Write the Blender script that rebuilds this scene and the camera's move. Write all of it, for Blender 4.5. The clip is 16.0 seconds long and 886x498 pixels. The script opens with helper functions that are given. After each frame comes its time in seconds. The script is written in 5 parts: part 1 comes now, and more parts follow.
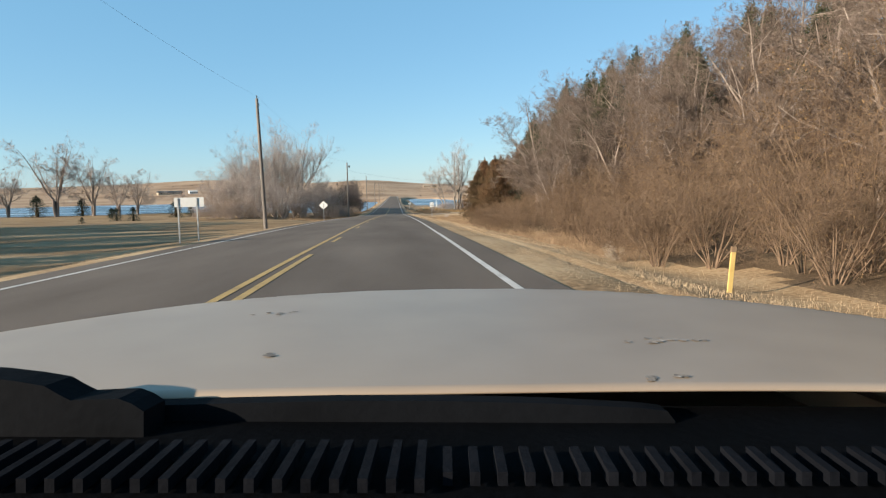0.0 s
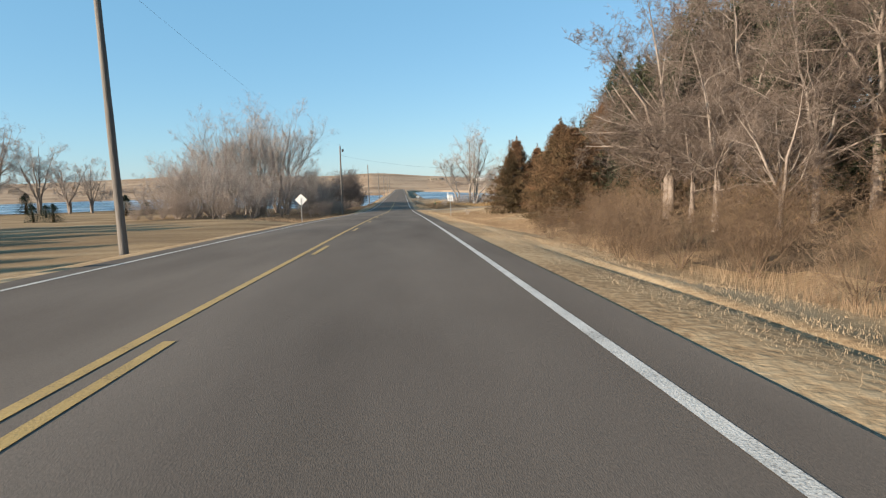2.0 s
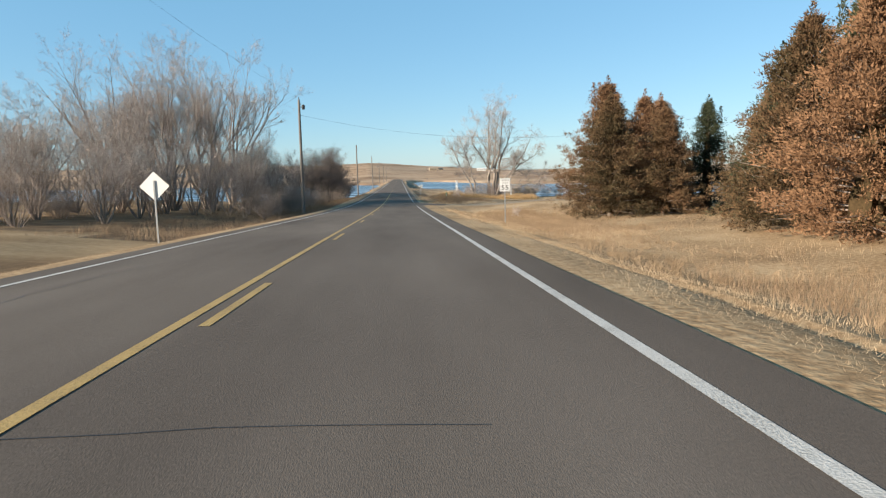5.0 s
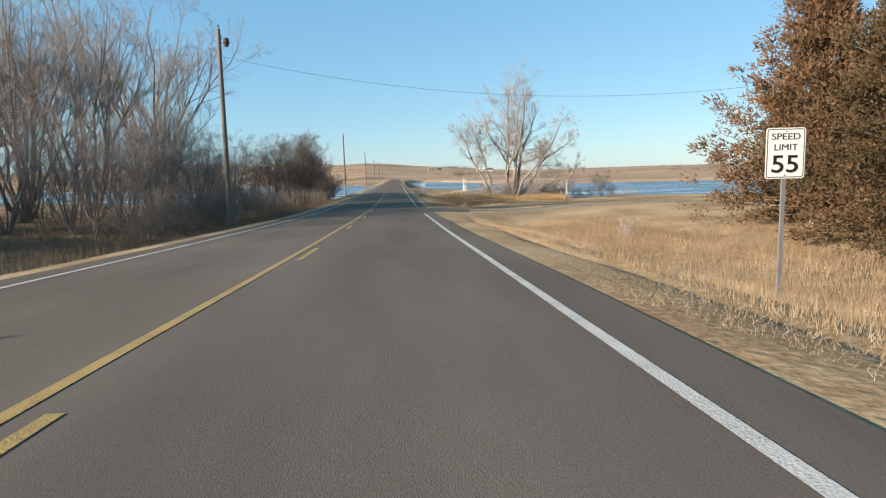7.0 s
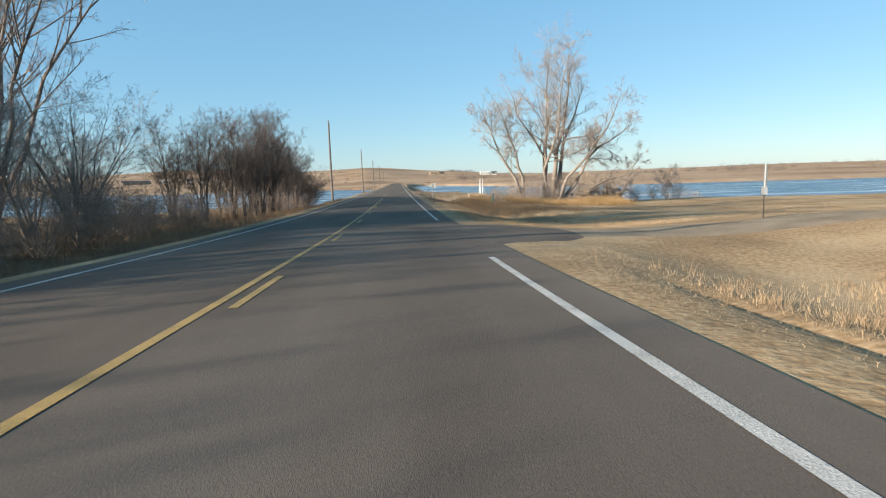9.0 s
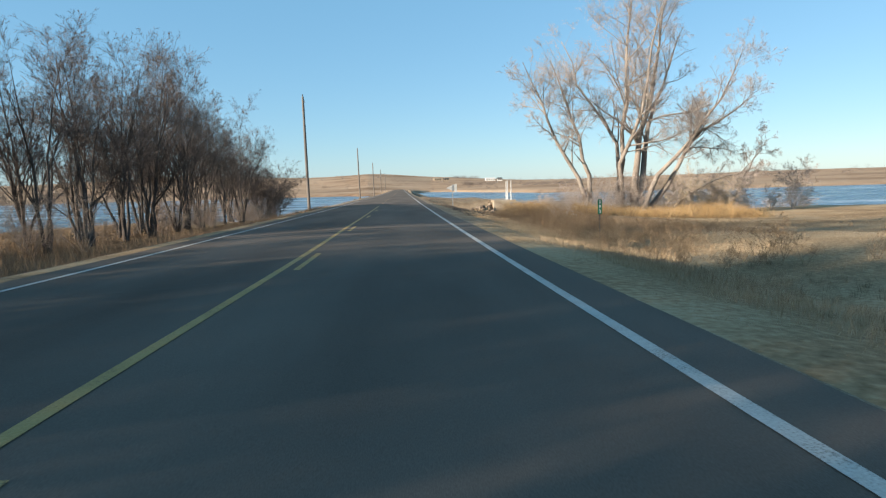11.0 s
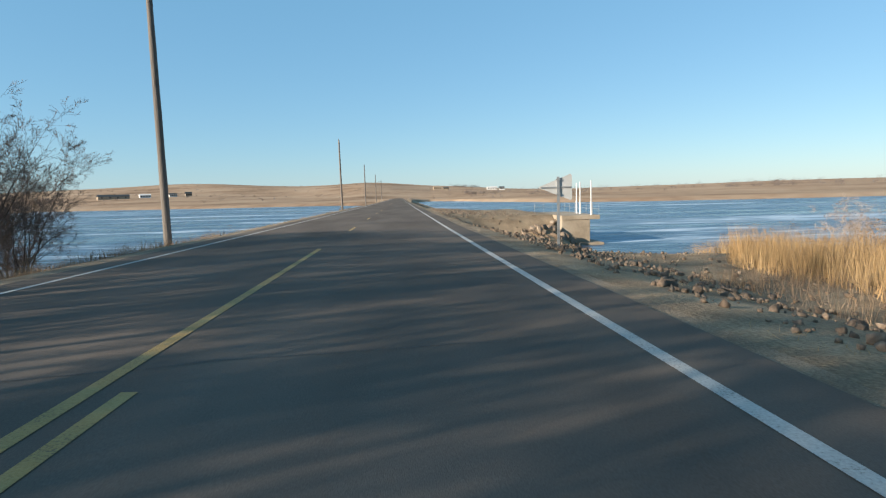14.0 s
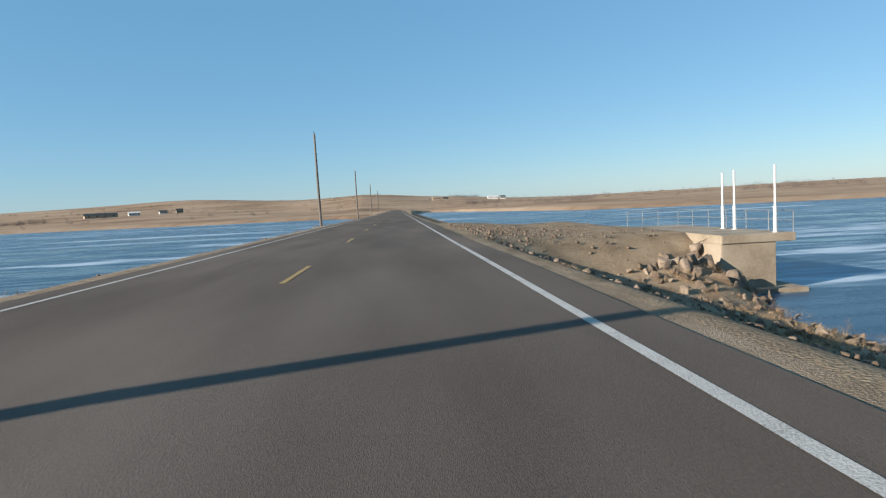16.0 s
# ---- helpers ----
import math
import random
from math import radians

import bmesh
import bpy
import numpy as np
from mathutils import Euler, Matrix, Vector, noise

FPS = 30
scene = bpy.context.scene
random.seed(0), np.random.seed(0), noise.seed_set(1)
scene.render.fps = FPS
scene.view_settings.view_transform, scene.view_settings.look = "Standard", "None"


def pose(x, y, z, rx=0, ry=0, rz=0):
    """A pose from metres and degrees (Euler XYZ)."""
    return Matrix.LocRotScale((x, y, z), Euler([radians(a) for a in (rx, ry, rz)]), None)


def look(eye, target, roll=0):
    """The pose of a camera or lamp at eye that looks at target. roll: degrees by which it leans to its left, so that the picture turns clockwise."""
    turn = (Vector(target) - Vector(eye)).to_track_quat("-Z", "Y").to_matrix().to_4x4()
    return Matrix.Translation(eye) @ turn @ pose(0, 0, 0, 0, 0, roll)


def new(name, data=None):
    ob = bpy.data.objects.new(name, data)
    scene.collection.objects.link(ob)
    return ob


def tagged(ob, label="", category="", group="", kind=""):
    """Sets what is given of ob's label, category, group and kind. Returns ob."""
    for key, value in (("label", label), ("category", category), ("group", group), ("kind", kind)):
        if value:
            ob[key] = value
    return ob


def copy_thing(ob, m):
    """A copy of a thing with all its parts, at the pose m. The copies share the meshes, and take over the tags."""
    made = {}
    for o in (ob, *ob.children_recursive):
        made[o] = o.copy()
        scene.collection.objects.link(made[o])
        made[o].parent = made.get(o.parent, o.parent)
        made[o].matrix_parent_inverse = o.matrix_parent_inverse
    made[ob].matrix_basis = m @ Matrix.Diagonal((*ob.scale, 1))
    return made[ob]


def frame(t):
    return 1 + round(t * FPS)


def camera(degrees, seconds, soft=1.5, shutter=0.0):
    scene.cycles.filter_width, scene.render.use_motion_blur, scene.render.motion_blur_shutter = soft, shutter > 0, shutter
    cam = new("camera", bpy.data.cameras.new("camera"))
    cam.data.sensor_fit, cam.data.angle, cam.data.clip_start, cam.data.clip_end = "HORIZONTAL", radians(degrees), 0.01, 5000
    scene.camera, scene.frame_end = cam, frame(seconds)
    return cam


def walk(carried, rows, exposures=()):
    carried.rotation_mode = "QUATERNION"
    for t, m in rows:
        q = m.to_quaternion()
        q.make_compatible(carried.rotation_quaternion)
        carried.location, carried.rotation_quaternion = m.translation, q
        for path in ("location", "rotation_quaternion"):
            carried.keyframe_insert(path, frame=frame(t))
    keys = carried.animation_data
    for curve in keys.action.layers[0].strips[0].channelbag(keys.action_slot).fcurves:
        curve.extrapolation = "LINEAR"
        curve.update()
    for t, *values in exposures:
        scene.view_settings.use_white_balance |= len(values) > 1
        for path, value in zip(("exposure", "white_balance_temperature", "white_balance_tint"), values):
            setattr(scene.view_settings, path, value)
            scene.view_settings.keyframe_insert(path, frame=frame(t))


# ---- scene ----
cam = camera(72.5, 16.0, soft=1.25)
PATH = [
    (0.0, pose(2.117, -4.754, 5.497, 84.333, 1.097, -4.475)),
    (0.5, pose(2.172, 1.703, 5.364, 84.297, 1.096, -4.431)),
    (1.0, pose(2.198, 8.224, 5.222, 83.941, 1.392, -4.345)),
    (1.5, pose(2.178, 14.694, 5.070, 83.843, 1.663, -4.038)),
    (2.0, pose(2.154, 21.107, 4.909, 83.686, 1.506, -3.885)),
    (2.5, pose(2.107, 27.504, 4.737, 83.525, 1.725, -3.704)),
    (3.0, pose(2.046, 33.884, 4.556, 83.453, 1.680, -3.686)),
    (3.5, pose(2.018, 40.330, 4.363, 83.197, 1.685, -3.715)),
    (4.0, pose(1.992, 46.836, 4.160, 83.171, 1.362, -3.872)),
    (4.5, pose(1.972, 53.322, 3.948, 83.126, 1.238, -3.952)),
    (5.0, pose(1.972, 59.775, 3.728, 82.843, 1.198, -4.101)),
    (5.5, pose(1.990, 66.181, 3.504, 82.595, 1.140, -4.261)),
    (6.0, pose(2.017, 72.537, 3.277, 82.709, 1.079, -4.373)),
    (6.5, pose(2.044, 78.852, 3.048, 83.354, 1.168, -4.353)),
    (7.0, pose(2.085, 85.204, 2.813, 82.915, 1.370, -4.324)),
    (7.5, pose(2.128, 91.648, 2.572, 82.917, 1.659, -4.219)),
    (8.0, pose(2.069, 97.997, 2.343, 83.008, 1.697, -4.054)),
    (8.5, pose(2.046, 104.308, 2.127, 83.085, 1.789, -4.086)),
    (9.0, pose(2.029, 110.669, 1.923, 83.340, 1.727, -4.188)),
    (9.5, pose(2.005, 117.073, 1.730, 83.534, 1.663, -4.155)),
    (10.0, pose(1.976, 123.491, 1.551, 83.692, 1.636, -4.073)),
    (10.5, pose(1.945, 129.897, 1.397, 83.838, 1.650, -3.983)),
    (11.0, pose(1.913, 136.263, 1.271, 83.995, 1.694, -3.912)),
    (11.5, pose(1.882, 142.563, 1.170, 84.189, 1.713, -3.910)),
    (12.0, pose(1.856, 148.769, 1.096, 84.442, 1.549, -4.096)),
    (12.5, pose(1.844, 154.892, 1.040, 84.532, 1.640, -4.207)),
    (13.0, pose(1.855, 161.067, 0.988, 84.708, 1.369, -4.208)),
    (13.5, pose(1.854, 167.050, 0.942, 84.672, 1.538, -4.105)),
    (14.0, pose(1.872, 173.110, 0.900, 84.862, 1.479, -4.090)),
    (14.5, pose(1.890, 179.224, 0.859, 84.900, 1.664, -4.139)),
    (15.0, pose(1.924, 185.400, 0.790, 84.704, 2.275, -4.027)),
    (15.5, pose(1.939, 191.444, 0.721, 85.023, 2.352, -4.070)),
    (16.0, pose(1.923, 197.526, 0.735, 85.864, 2.830, -4.250)),
]
walk(cam, PATH, exposures=[(0.0, 1.31, 6580, 10), (12.5, 1.31, 6580, 10), (13.5, 1.24, 6540, 10), (15.0, 1.05, 6320, 10), (16.0, 0.98, 6200, 10)])

# ---- light: low winter sun over open prairie ----
SUN_DIR = Vector((0.90, 0.42, 0.0)).normalized()      # the way the shadows fall
SUN_EL = radians(17)
world = bpy.data.worlds.new("sky")
scene.world = world
world.use_nodes = True
wn = world.node_tree
sky = wn.nodes.new("ShaderNodeTexSky")
sky.sky_type = "NISHITA"
sky.sun_disc = False
sky.sun_elevation = SUN_EL
sky.sun_rotation = math.atan2(-SUN_DIR.x, -SUN_DIR.y)
sky.altitude = 500
sky.air_density, sky.dust_density, sky.ozone_density = 1.0, 0.3, 1.8
wn.nodes["Background"].inputs[1].default_value = 0.061
wn.links.new(sky.outputs[0], wn.nodes["Background"].inputs[0])
veil, blend = wn.nodes.new("ShaderNodeBackground"), wn.nodes.new("ShaderNodeMixShader")
veil.inputs[0].default_value, veil.inputs[1].default_value = (.19, .55, .87, 1), 0.485
blend.inputs[0].default_value = 0.45
wn.links.new(wn.nodes["Background"].outputs[0], blend.inputs[1])
wn.links.new(veil.outputs[0], blend.inputs[2])
wn.links.new(blend.outputs[0], wn.nodes["World Output"].inputs[0])
sun = new("sun", bpy.data.lights.new("sun", "SUN"))
sun.data.energy, sun.data.angle, sun.data.color = 5.0, radians(0.6), (1.0, 0.86, 0.69)
aim = SUN_DIR * math.cos(SUN_EL) - Vector((0, 0, math.sin(SUN_EL)))
sun.matrix_world = look((-300, -150, 120), Vector((-300, -150, 120)) + aim)

# ---- materials ----
def mat(name, stops, scale=4.0, fine=40.0, rough=0.8, bump=0.15, metal=0.0, stretch=(1, 1, 1), spread=0.25, per_object=0.0, spec=0.3, tone=0.78):
    """Two noises, broad and fine, through a colour ramp, with a bump from the fine one."""
    m = bpy.data.materials.new(name)
    m.use_nodes = True
    n, l = m.node_tree.nodes, m.node_tree.links
    b = n["Principled BSDF"]
    tc, mp = n.new("ShaderNodeTexCoord"), n.new("ShaderNodeMapping")
    mp.inputs["Scale"].default_value = stretch
    l.new(tc.outputs["Object"], mp.inputs[0])
    a, f = n.new("ShaderNodeTexNoise"), n.new("ShaderNodeTexNoise")
    a.inputs["Scale"].default_value, f.inputs["Scale"].default_value = scale, fine
    a.inputs["Detail"].default_value, f.inputs["Detail"].default_value = 5, 4
    for q in (a, f):
        l.new(mp.outputs[0], q.inputs["Vector"])
    mix = n.new("ShaderNodeMath")
    mix.operation = "MULTIPLY_ADD"
    mix.inputs[1].default_value = spread
    mul = n.new("ShaderNodeMath")
    mul.operation = "MULTIPLY"
    mul.inputs[1].default_value = 1 - spread
    l.new(a.outputs["Fac"], mul.inputs[0])
    l.new(f.outputs["Fac"], mix.inputs[0])
    l.new(mul.outputs[0], mix.inputs[2])
    last = mix
    if per_object:
        oi, pm = n.new("ShaderNodeObjectInfo"), n.new("ShaderNodeMath")
        pm.operation = "MULTIPLY_ADD"
        pm.inputs[1].default_value = per_object
        l.new(oi.outputs["Random"], pm.inputs[0])
        sh = n.new("ShaderNodeMath")
        sh.operation = "SUBTRACT"
        sh.inputs[1].default_value = per_object / 2
        l.new(mix.outputs[0], sh.inputs[0])
        l.new(sh.outputs[0], pm.inputs[2])
        last = pm
    r = n.new("ShaderNodeValToRGB")
    e = r.color_ramp.elements
    stops = [(p, tuple(q * tone for q in c)) for p, c in stops]
    e[0].position, e[0].color = stops[0][0], (*stops[0][1], 1)
    e[1].position, e[1].color = stops[-1][0], (*stops[-1][1], 1)
    for p, c in stops[1:-1]:
        q = e.new(p)
        q.color = (*c, 1)
    l.new(last.outputs[0], r.inputs[0])
    l.new(r.outputs[0], b.inputs["Base Color"])
    b.inputs["Roughness"].default_value, b.inputs["Metallic"].default_value = rough, metal
    b.inputs["Specular IOR Level"].default_value = spec
    if bump:
        bp = n.new("ShaderNodeBump")
        bp.inputs["Strength"].default_value = bump
        bp.inputs["Distance"].default_value = 0.05
        l.new(f.outputs["Fac"], bp.inputs["Height"])
        l.new(bp.outputs[0], b.inputs["Normal"])
    return m

M_GRASS = mat("dry_grass", [(.30, (.17, .108, .058)), (.45, (.33, .22, .122)), (.55, (.455, .325, .19)), (.70, (.57, .44, .285))], .22, 9, .95, .5, spread=.45, spec=.1)
M_FIELD = mat("mown_brown_field", [(.30, (.13, .083, .045)), (.45, (.24, .158, .086)), (.55, (.33, .23, .13)), (.70, (.44, .33, .205))], .18, 8, .95, .4, stretch=(.35, 1.4, 1), spread=.4, spec=.08)
# hill tone made paler and pinker, with distance haze mixed into the colour
M_HILL = mat("prairie_hill", [(.35, (.23, .15, .095)), (.5, (.40, .28, .185)), (.65, (.50, .375, .26))], .012, .15, .95, 0, spread=.35, spec=.05)
M_BLADE = mat("dry_blades", [(.3, (.27, .185, .11)), (.5, (.44, .325, .205)), (.7, (.60, .48, .335))], 1.2, 14, .8, 0, spread=.5, spec=.15)
M_TUFT = mat("tufted_grass", [(.3, (.15, .10, .06)), (.5, (.29, .205, .127)), (.7, (.46, .35, .235))], .9, 12, .85, 0, spread=.5, spec=.12)
M_SEED = mat("brown_seedheads", [(.3, (.17, .105, .058)), (.5, (.30, .20, .115)), (.7, (.44, .32, .20))], .8, 10, .85, 0, spread=.5, spec=.1)
M_WEED = mat("brown_weeds", [(.3, (.14, .09, .055)), (.5, (.26, .18, .115)), (.7, (.40, .30, .20))], .8, 10, .85, 0, spread=.5, spec=.1)
M_REED = mat("reeds", [(.3, (.26, .155, .07)), (.5, (.41, .275, .135)), (.7, (.55, .41, .24))], .8, 10, .8, 0, spread=.5, spec=.15)
M_ASPH = mat("asphalt", [(.25, (.078, .064, .053)), (.45, (.134, .111, .093)), (.6, (.172, .144, .121)), (.8, (.235, .20, .17))], .35, 120, .9, .15, stretch=(1.6, .35, 1), spread=.4, spec=.08)
M_GRAVEL = mat("gravel_shoulder", [(.3, (.15, .112, .08)), (.5, (.30, .23, .16)), (.7, (.46, .375, .28))], 1.5, 45, .95, .6, spread=.55, spec=.1)
M_TRACK = mat("worn_gravel_track", [(.3, (.17, .132, .095)), (.5, (.30, .24, .172)), (.7, (.42, .345, .255))], .8, 40, .95, .4, spread=.5, spec=.1)
M_LITTER = mat("leaf_litter", [(.28, (.075, .052, .034)), (.46, (.145, .102, .065)), (.6, (.225, .162, .102)), (.75, (.34, .255, .165))], .7, 16, .95, .8, spread=.5, spec=.05)
M_BANK = mat("bank_dirt", [(.28, (.13, .095, .064)), (.45, (.27, .20, .132)), (.58, (.39, .30, .20)), (.72, (.55, .45, .325))], .9, 22, .95, .8, spread=.5, spec=.08)
M_WHITE = mat("white_road_paint", [(.30, (.17, .155, .14)), (.45, (.52, .50, .46)), (.7, (.70, .68, .64))], 2.5, 60, .7, .2, spread=.6)
M_YELLOW = mat("yellow_road_paint", [(.30, (.13, .10, .065)), (.46, (.42, .28, .10)), (.7, (.54, .37, .14))], 2.5, 60, .7, .2, spread=.6)
M_TAR = mat("crack_sealer", [(.3, (.012, .012, .013)), (.7, (.03, .03, .031))], 6, 60, .5, .1)
M_POLE = mat("weathered_pole_wood", [(.3, (.085, .074, .066)), (.5, (.17, .15, .133)), (.7, (.26, .235, .21))], 3, 30, .85, .4, stretch=(1, 1, .06), spread=.5)
M_BARK = mat("grey_bark", [(.3, (.13, .10, .082)), (.5, (.26, .21, .175)), (.7, (.40, .335, .285))], 2, 25, .9, .4, stretch=(1, 1, .3), spread=.5, spec=.1)
M_DARKBARK = mat("dark_bark", [(0.3, (0.046, 0.039, 0.036)), (0.5, (0.092, 0.080, 0.073)), (0.7, (0.158, 0.139, 0.128))], 2, 25, .9, .4, stretch=(1, 1, .3), spread=.5, spec=.1)
M_PALE = mat("pale_cottonwood_bark", [(.3, (.13, .105, .088)), (.5, (.29, .25, .215)), (.7, (.46, .41, .36))], 1.2, 18, .9, .5, stretch=(1, 1, .3), spread=.5, spec=.1)
M_DEADWOOD = mat("bleached_wood", [(.3, (.40, .36, .32)), (.7, (.62, .58, .53))], 2, 25, .85, .3, stretch=(1, 1, .2), spread=.5)
M_TWIG = mat("bare_twigs", [(.3, (.25, .21, .19)), (.5, (.43, .37, .335)), (.7, (.60, .53, .485))], .5, 6, .9, 0, spread=.5, spec=.1, per_object=.1)
M_BRUSH = mat("brush_twigs", [(.3, (.075, .050, .034)), (.5, (.158, .108, .074)), (.7, (.27, .195, .135))], .3, 5, .9, 0, spread=.5, spec=.1)
# bare twigs darkened in colour for the shade inside the hill wood
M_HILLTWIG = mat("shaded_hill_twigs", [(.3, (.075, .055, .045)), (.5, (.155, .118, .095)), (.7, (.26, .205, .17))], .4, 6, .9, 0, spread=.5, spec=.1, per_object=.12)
M_THICKET = mat("grey_thicket_twigs", [(.3, (.17, .13, .108)), (.5, (.32, .255, .21)), (.7, (.46, .38, .32))], .4, 6, .9, 0, spread=.5, spec=.1)
M_DARKTWIG = mat("dark_twigs", [(0.3, (0.077, 0.063, 0.058)), (0.5, (0.163, 0.136, 0.125)), (0.7, (0.275, 0.234, 0.214))], .4, 6, .9, 0, spread=.5, spec=.1)
M_LEAFDEAD = mat("dead_leaves", [(.3, (.11, .068, .034)), (.5, (.21, .135, .068)), (.7, (.33, .225, .12))], 1.0, 12, .85, 0, spread=.5, spec=.1)
M_LEAFPALE = mat("pale_dead_leaves", [(.3, (.26, .195, .12)), (.5, (.42, .34, .225)), (.7, (.58, .49, .35))], 1.0, 12, .85, 0, spread=.5, spec=.1)
M_CEDAR = mat("rust_cedar", [(.25, (.045, .043, .022)), (.42, (.115, .076, .041)), (.55, (.19, .108, .060)), (.75, (.28, .160, .09))], .45, 7, .85, 0, spread=.55, per_object=.3, spec=.12)
M_CEDARG = mat("green_cedar", [(.25, (.022, .032, .02)), (.5, (.055, .065, .036)), (.75, (.115, .105, .055))], .5, 7, .85, 0, spread=.55, per_object=.15, spec=.12)
# filler tone: shade inside the cedar crowns put in as a dark colour
M_CEDARSHADE = mat("cedar_inner_shade", [(.25, (.03, .026, .014)), (.5, (.065, .045, .024)), (.75, (.11, .075, .04))], .8, 9, .9, .3, spread=.55, spec=.05)
M_SPRUCE = mat("dark_spruce", [(.25, (.012, .022, .018)), (.5, (.03, .048, .034)), (.75, (.06, .08, .05))], .5, 7, .85, 0, spread=.55, spec=.12)
M_STEEL = mat("galvanised_steel", [(.3, (.35, .36, .36)), (.7, (.52, .53, .53))], 3, 40, .45, .05, metal=.7)
M_SIGNBACK = mat("aluminium_sign_back", [(.3, (.50, .51, .50)), (.7, (.62, .63, .62))], 2, 30, .5, .02, metal=.35)
M_SIGNWHITE = mat("white_sign_sheeting", [(.3, (.72, .73, .72)), (.7, (.82, .82, .81))], 2, 30, .45, .02)
M_BLACK = mat("black_lettering", [(.3, (.012, .012, .012)), (.7, (.02, .02, .02))], 2, 30, .5, 0)
M_GREEN = mat("green_sign_sheeting", [(.3, (.0, .16, .075)), (.7, (.005, .22, .10))], 2, 30, .5, .02)
M_YPOST = mat("yellow_marker_plastic", [(.3, (.60, .42, .14)), (.7, (.75, .56, .22))], 3, 30, .6, .05)
M_CONC = mat("weathered_concrete", [(.28, (.20, .155, .11)), (.5, (.37, .305, .225)), (.72, (.48, .41, .32))], .8, 9, .9, .10, spread=.22)
M_ROCK = mat("riprap_rock", [(.3, (.085, .062, .045)), (.5, (.20, .15, .11)), (.7, (.38, .31, .24))], 1.6, 14, .9, .5, spread=.5, per_object=.25)
M_PIPEW = mat("white_painted_steel", [(.3, (.66, .67, .66)), (.7, (.80, .80, .79))], 3, 30, .45, .05)
M_ROOF = mat("dark_metal_roof", [(.3, (.03, .035, .035)), (.7, (.06, .065, .065))], .5, 6, .6, 0)
M_WALLW = mat("white_siding", [(.3, (.62, .61, .58)), (.7, (.78, .77, .74))], .5, 6, .8, 0)
M_WALLT = mat("tan_siding", [(.3, (.34, .27, .19)), (.7, (.44, .36, .27))], .5, 6, .8, 0)
M_WINDOW = mat("dark_window", [(.3, (.015, .018, .02)), (.7, (.03, .035, .04))], .5, 6, .15, 0)
M_HOOD = mat("champagne_car_paint", [(.3, (.25, .195, .145)), (.5, (.31, .245, .185)), (.7, (.36, .29, .22))], .9, 7, .40, .0, metal=.0, spread=.25, spec=.3)
# cowl and slats near black: shade under the windscreen put into their colour
M_PLASTIC = mat("black_cowl_plastic", [(.3, (.003, .0035, .0045)), (.7, (.007, .008, .010))], 6, 90, .85, .05, spec=.04)
M_SLAT = mat("shade_dark_slat_plastic", [(.3, (.003, .0035, .005)), (.7, (.008, .009, .012))], 8, 60, .85, .1, spec=.04)
M_RUBBER = mat("tyre_rubber", [(.3, (.012, .012, .012)), (.7, (.025, .025, .025))], 6, 60, .85, .1)
M_SCAR = mat("primer_chip", [(.3, (.06, .05, .045)), (.5, (.20, .17, .14)), (.7, (.55, .50, .44))], 12, 60, .8, .1, spread=.5)
M_WIRE = mat("black_cable", [(.3, (.02, .02, .02)), (.7, (.04, .04, .04))], 2, 20, .6, 0)

def ice_material():
    m = bpy.data.materials.new("lake_ice")
    m.use_nodes = True
    n, l = m.node_tree.nodes, m.node_tree.links
    b = n["Principled BSDF"]
    tc, mp = n.new("ShaderNodeTexCoord"), n.new("ShaderNodeMapping")
    mp.inputs["Scale"].default_value = (.022, .11, 1)
    mp.inputs["Rotation"].default_value = (0, 0, radians(-12))
    l.new(tc.outputs["Object"], mp.inputs[0])
    a, f, w = (n.new("ShaderNodeTexNoise") for _ in range(3))
    for q, s, d in ((a, .8, 4), (f, 8.0, 9)):
        q.inputs["Scale"].default_value, q.inputs["Detail"].default_value = s, d
        l.new(mp.outputs[0], q.inputs["Vector"])
    w.inputs["Scale"].default_value, w.inputs["Detail"].default_value = .9, 4
    l.new(tc.outputs["Object"], w.inputs["Vector"])
    add = n.new("ShaderNodeMath")
    add.operation = "MULTIPLY_ADD"
    add.inputs[1].default_value = .60
    l.new(f.outputs["Fac"], add.inputs[0])
    l.new(a.outputs["Fac"], add.inputs[2])
    r = n.new("ShaderNodeValToRGB")
    e = r.color_ramp.elements
    e[0].position, e[0].color = .675, (.009, .027, .057, 1)
    e[1].position, e[1].color = .985, (.42, .50, .57, 1)
    q = e.new(.80)
    q.color = (.024, .059, .104, 1)
    q = e.new(.875)
    q.color = (.135, .21, .28, 1)
    l.new(add.outputs[0], r.inputs[0])
    l.new(r.outputs[0], b.inputs["Base Color"])
    rr = n.new("ShaderNodeMapRange")
    rr.inputs[1].default_value, rr.inputs[2].default_value, rr.inputs[3].default_value, rr.inputs[4].default_value = .67, .92, .16, .5
    l.new(add.outputs[0], rr.inputs[0])
    l.new(rr.outputs[0], b.inputs["Roughness"])
    b.inputs["Specular IOR Level"].default_value = .12
    bp = n.new("ShaderNodeBump")
    bp.inputs["Strength"].default_value, bp.inputs["Distance"].default_value = .12, .05
    l.new(w.outputs["Fac"], bp.inputs["Height"])
    l.new(bp.outputs[0], b.inputs["Normal"])
    return m
M_ICE = ice_material()

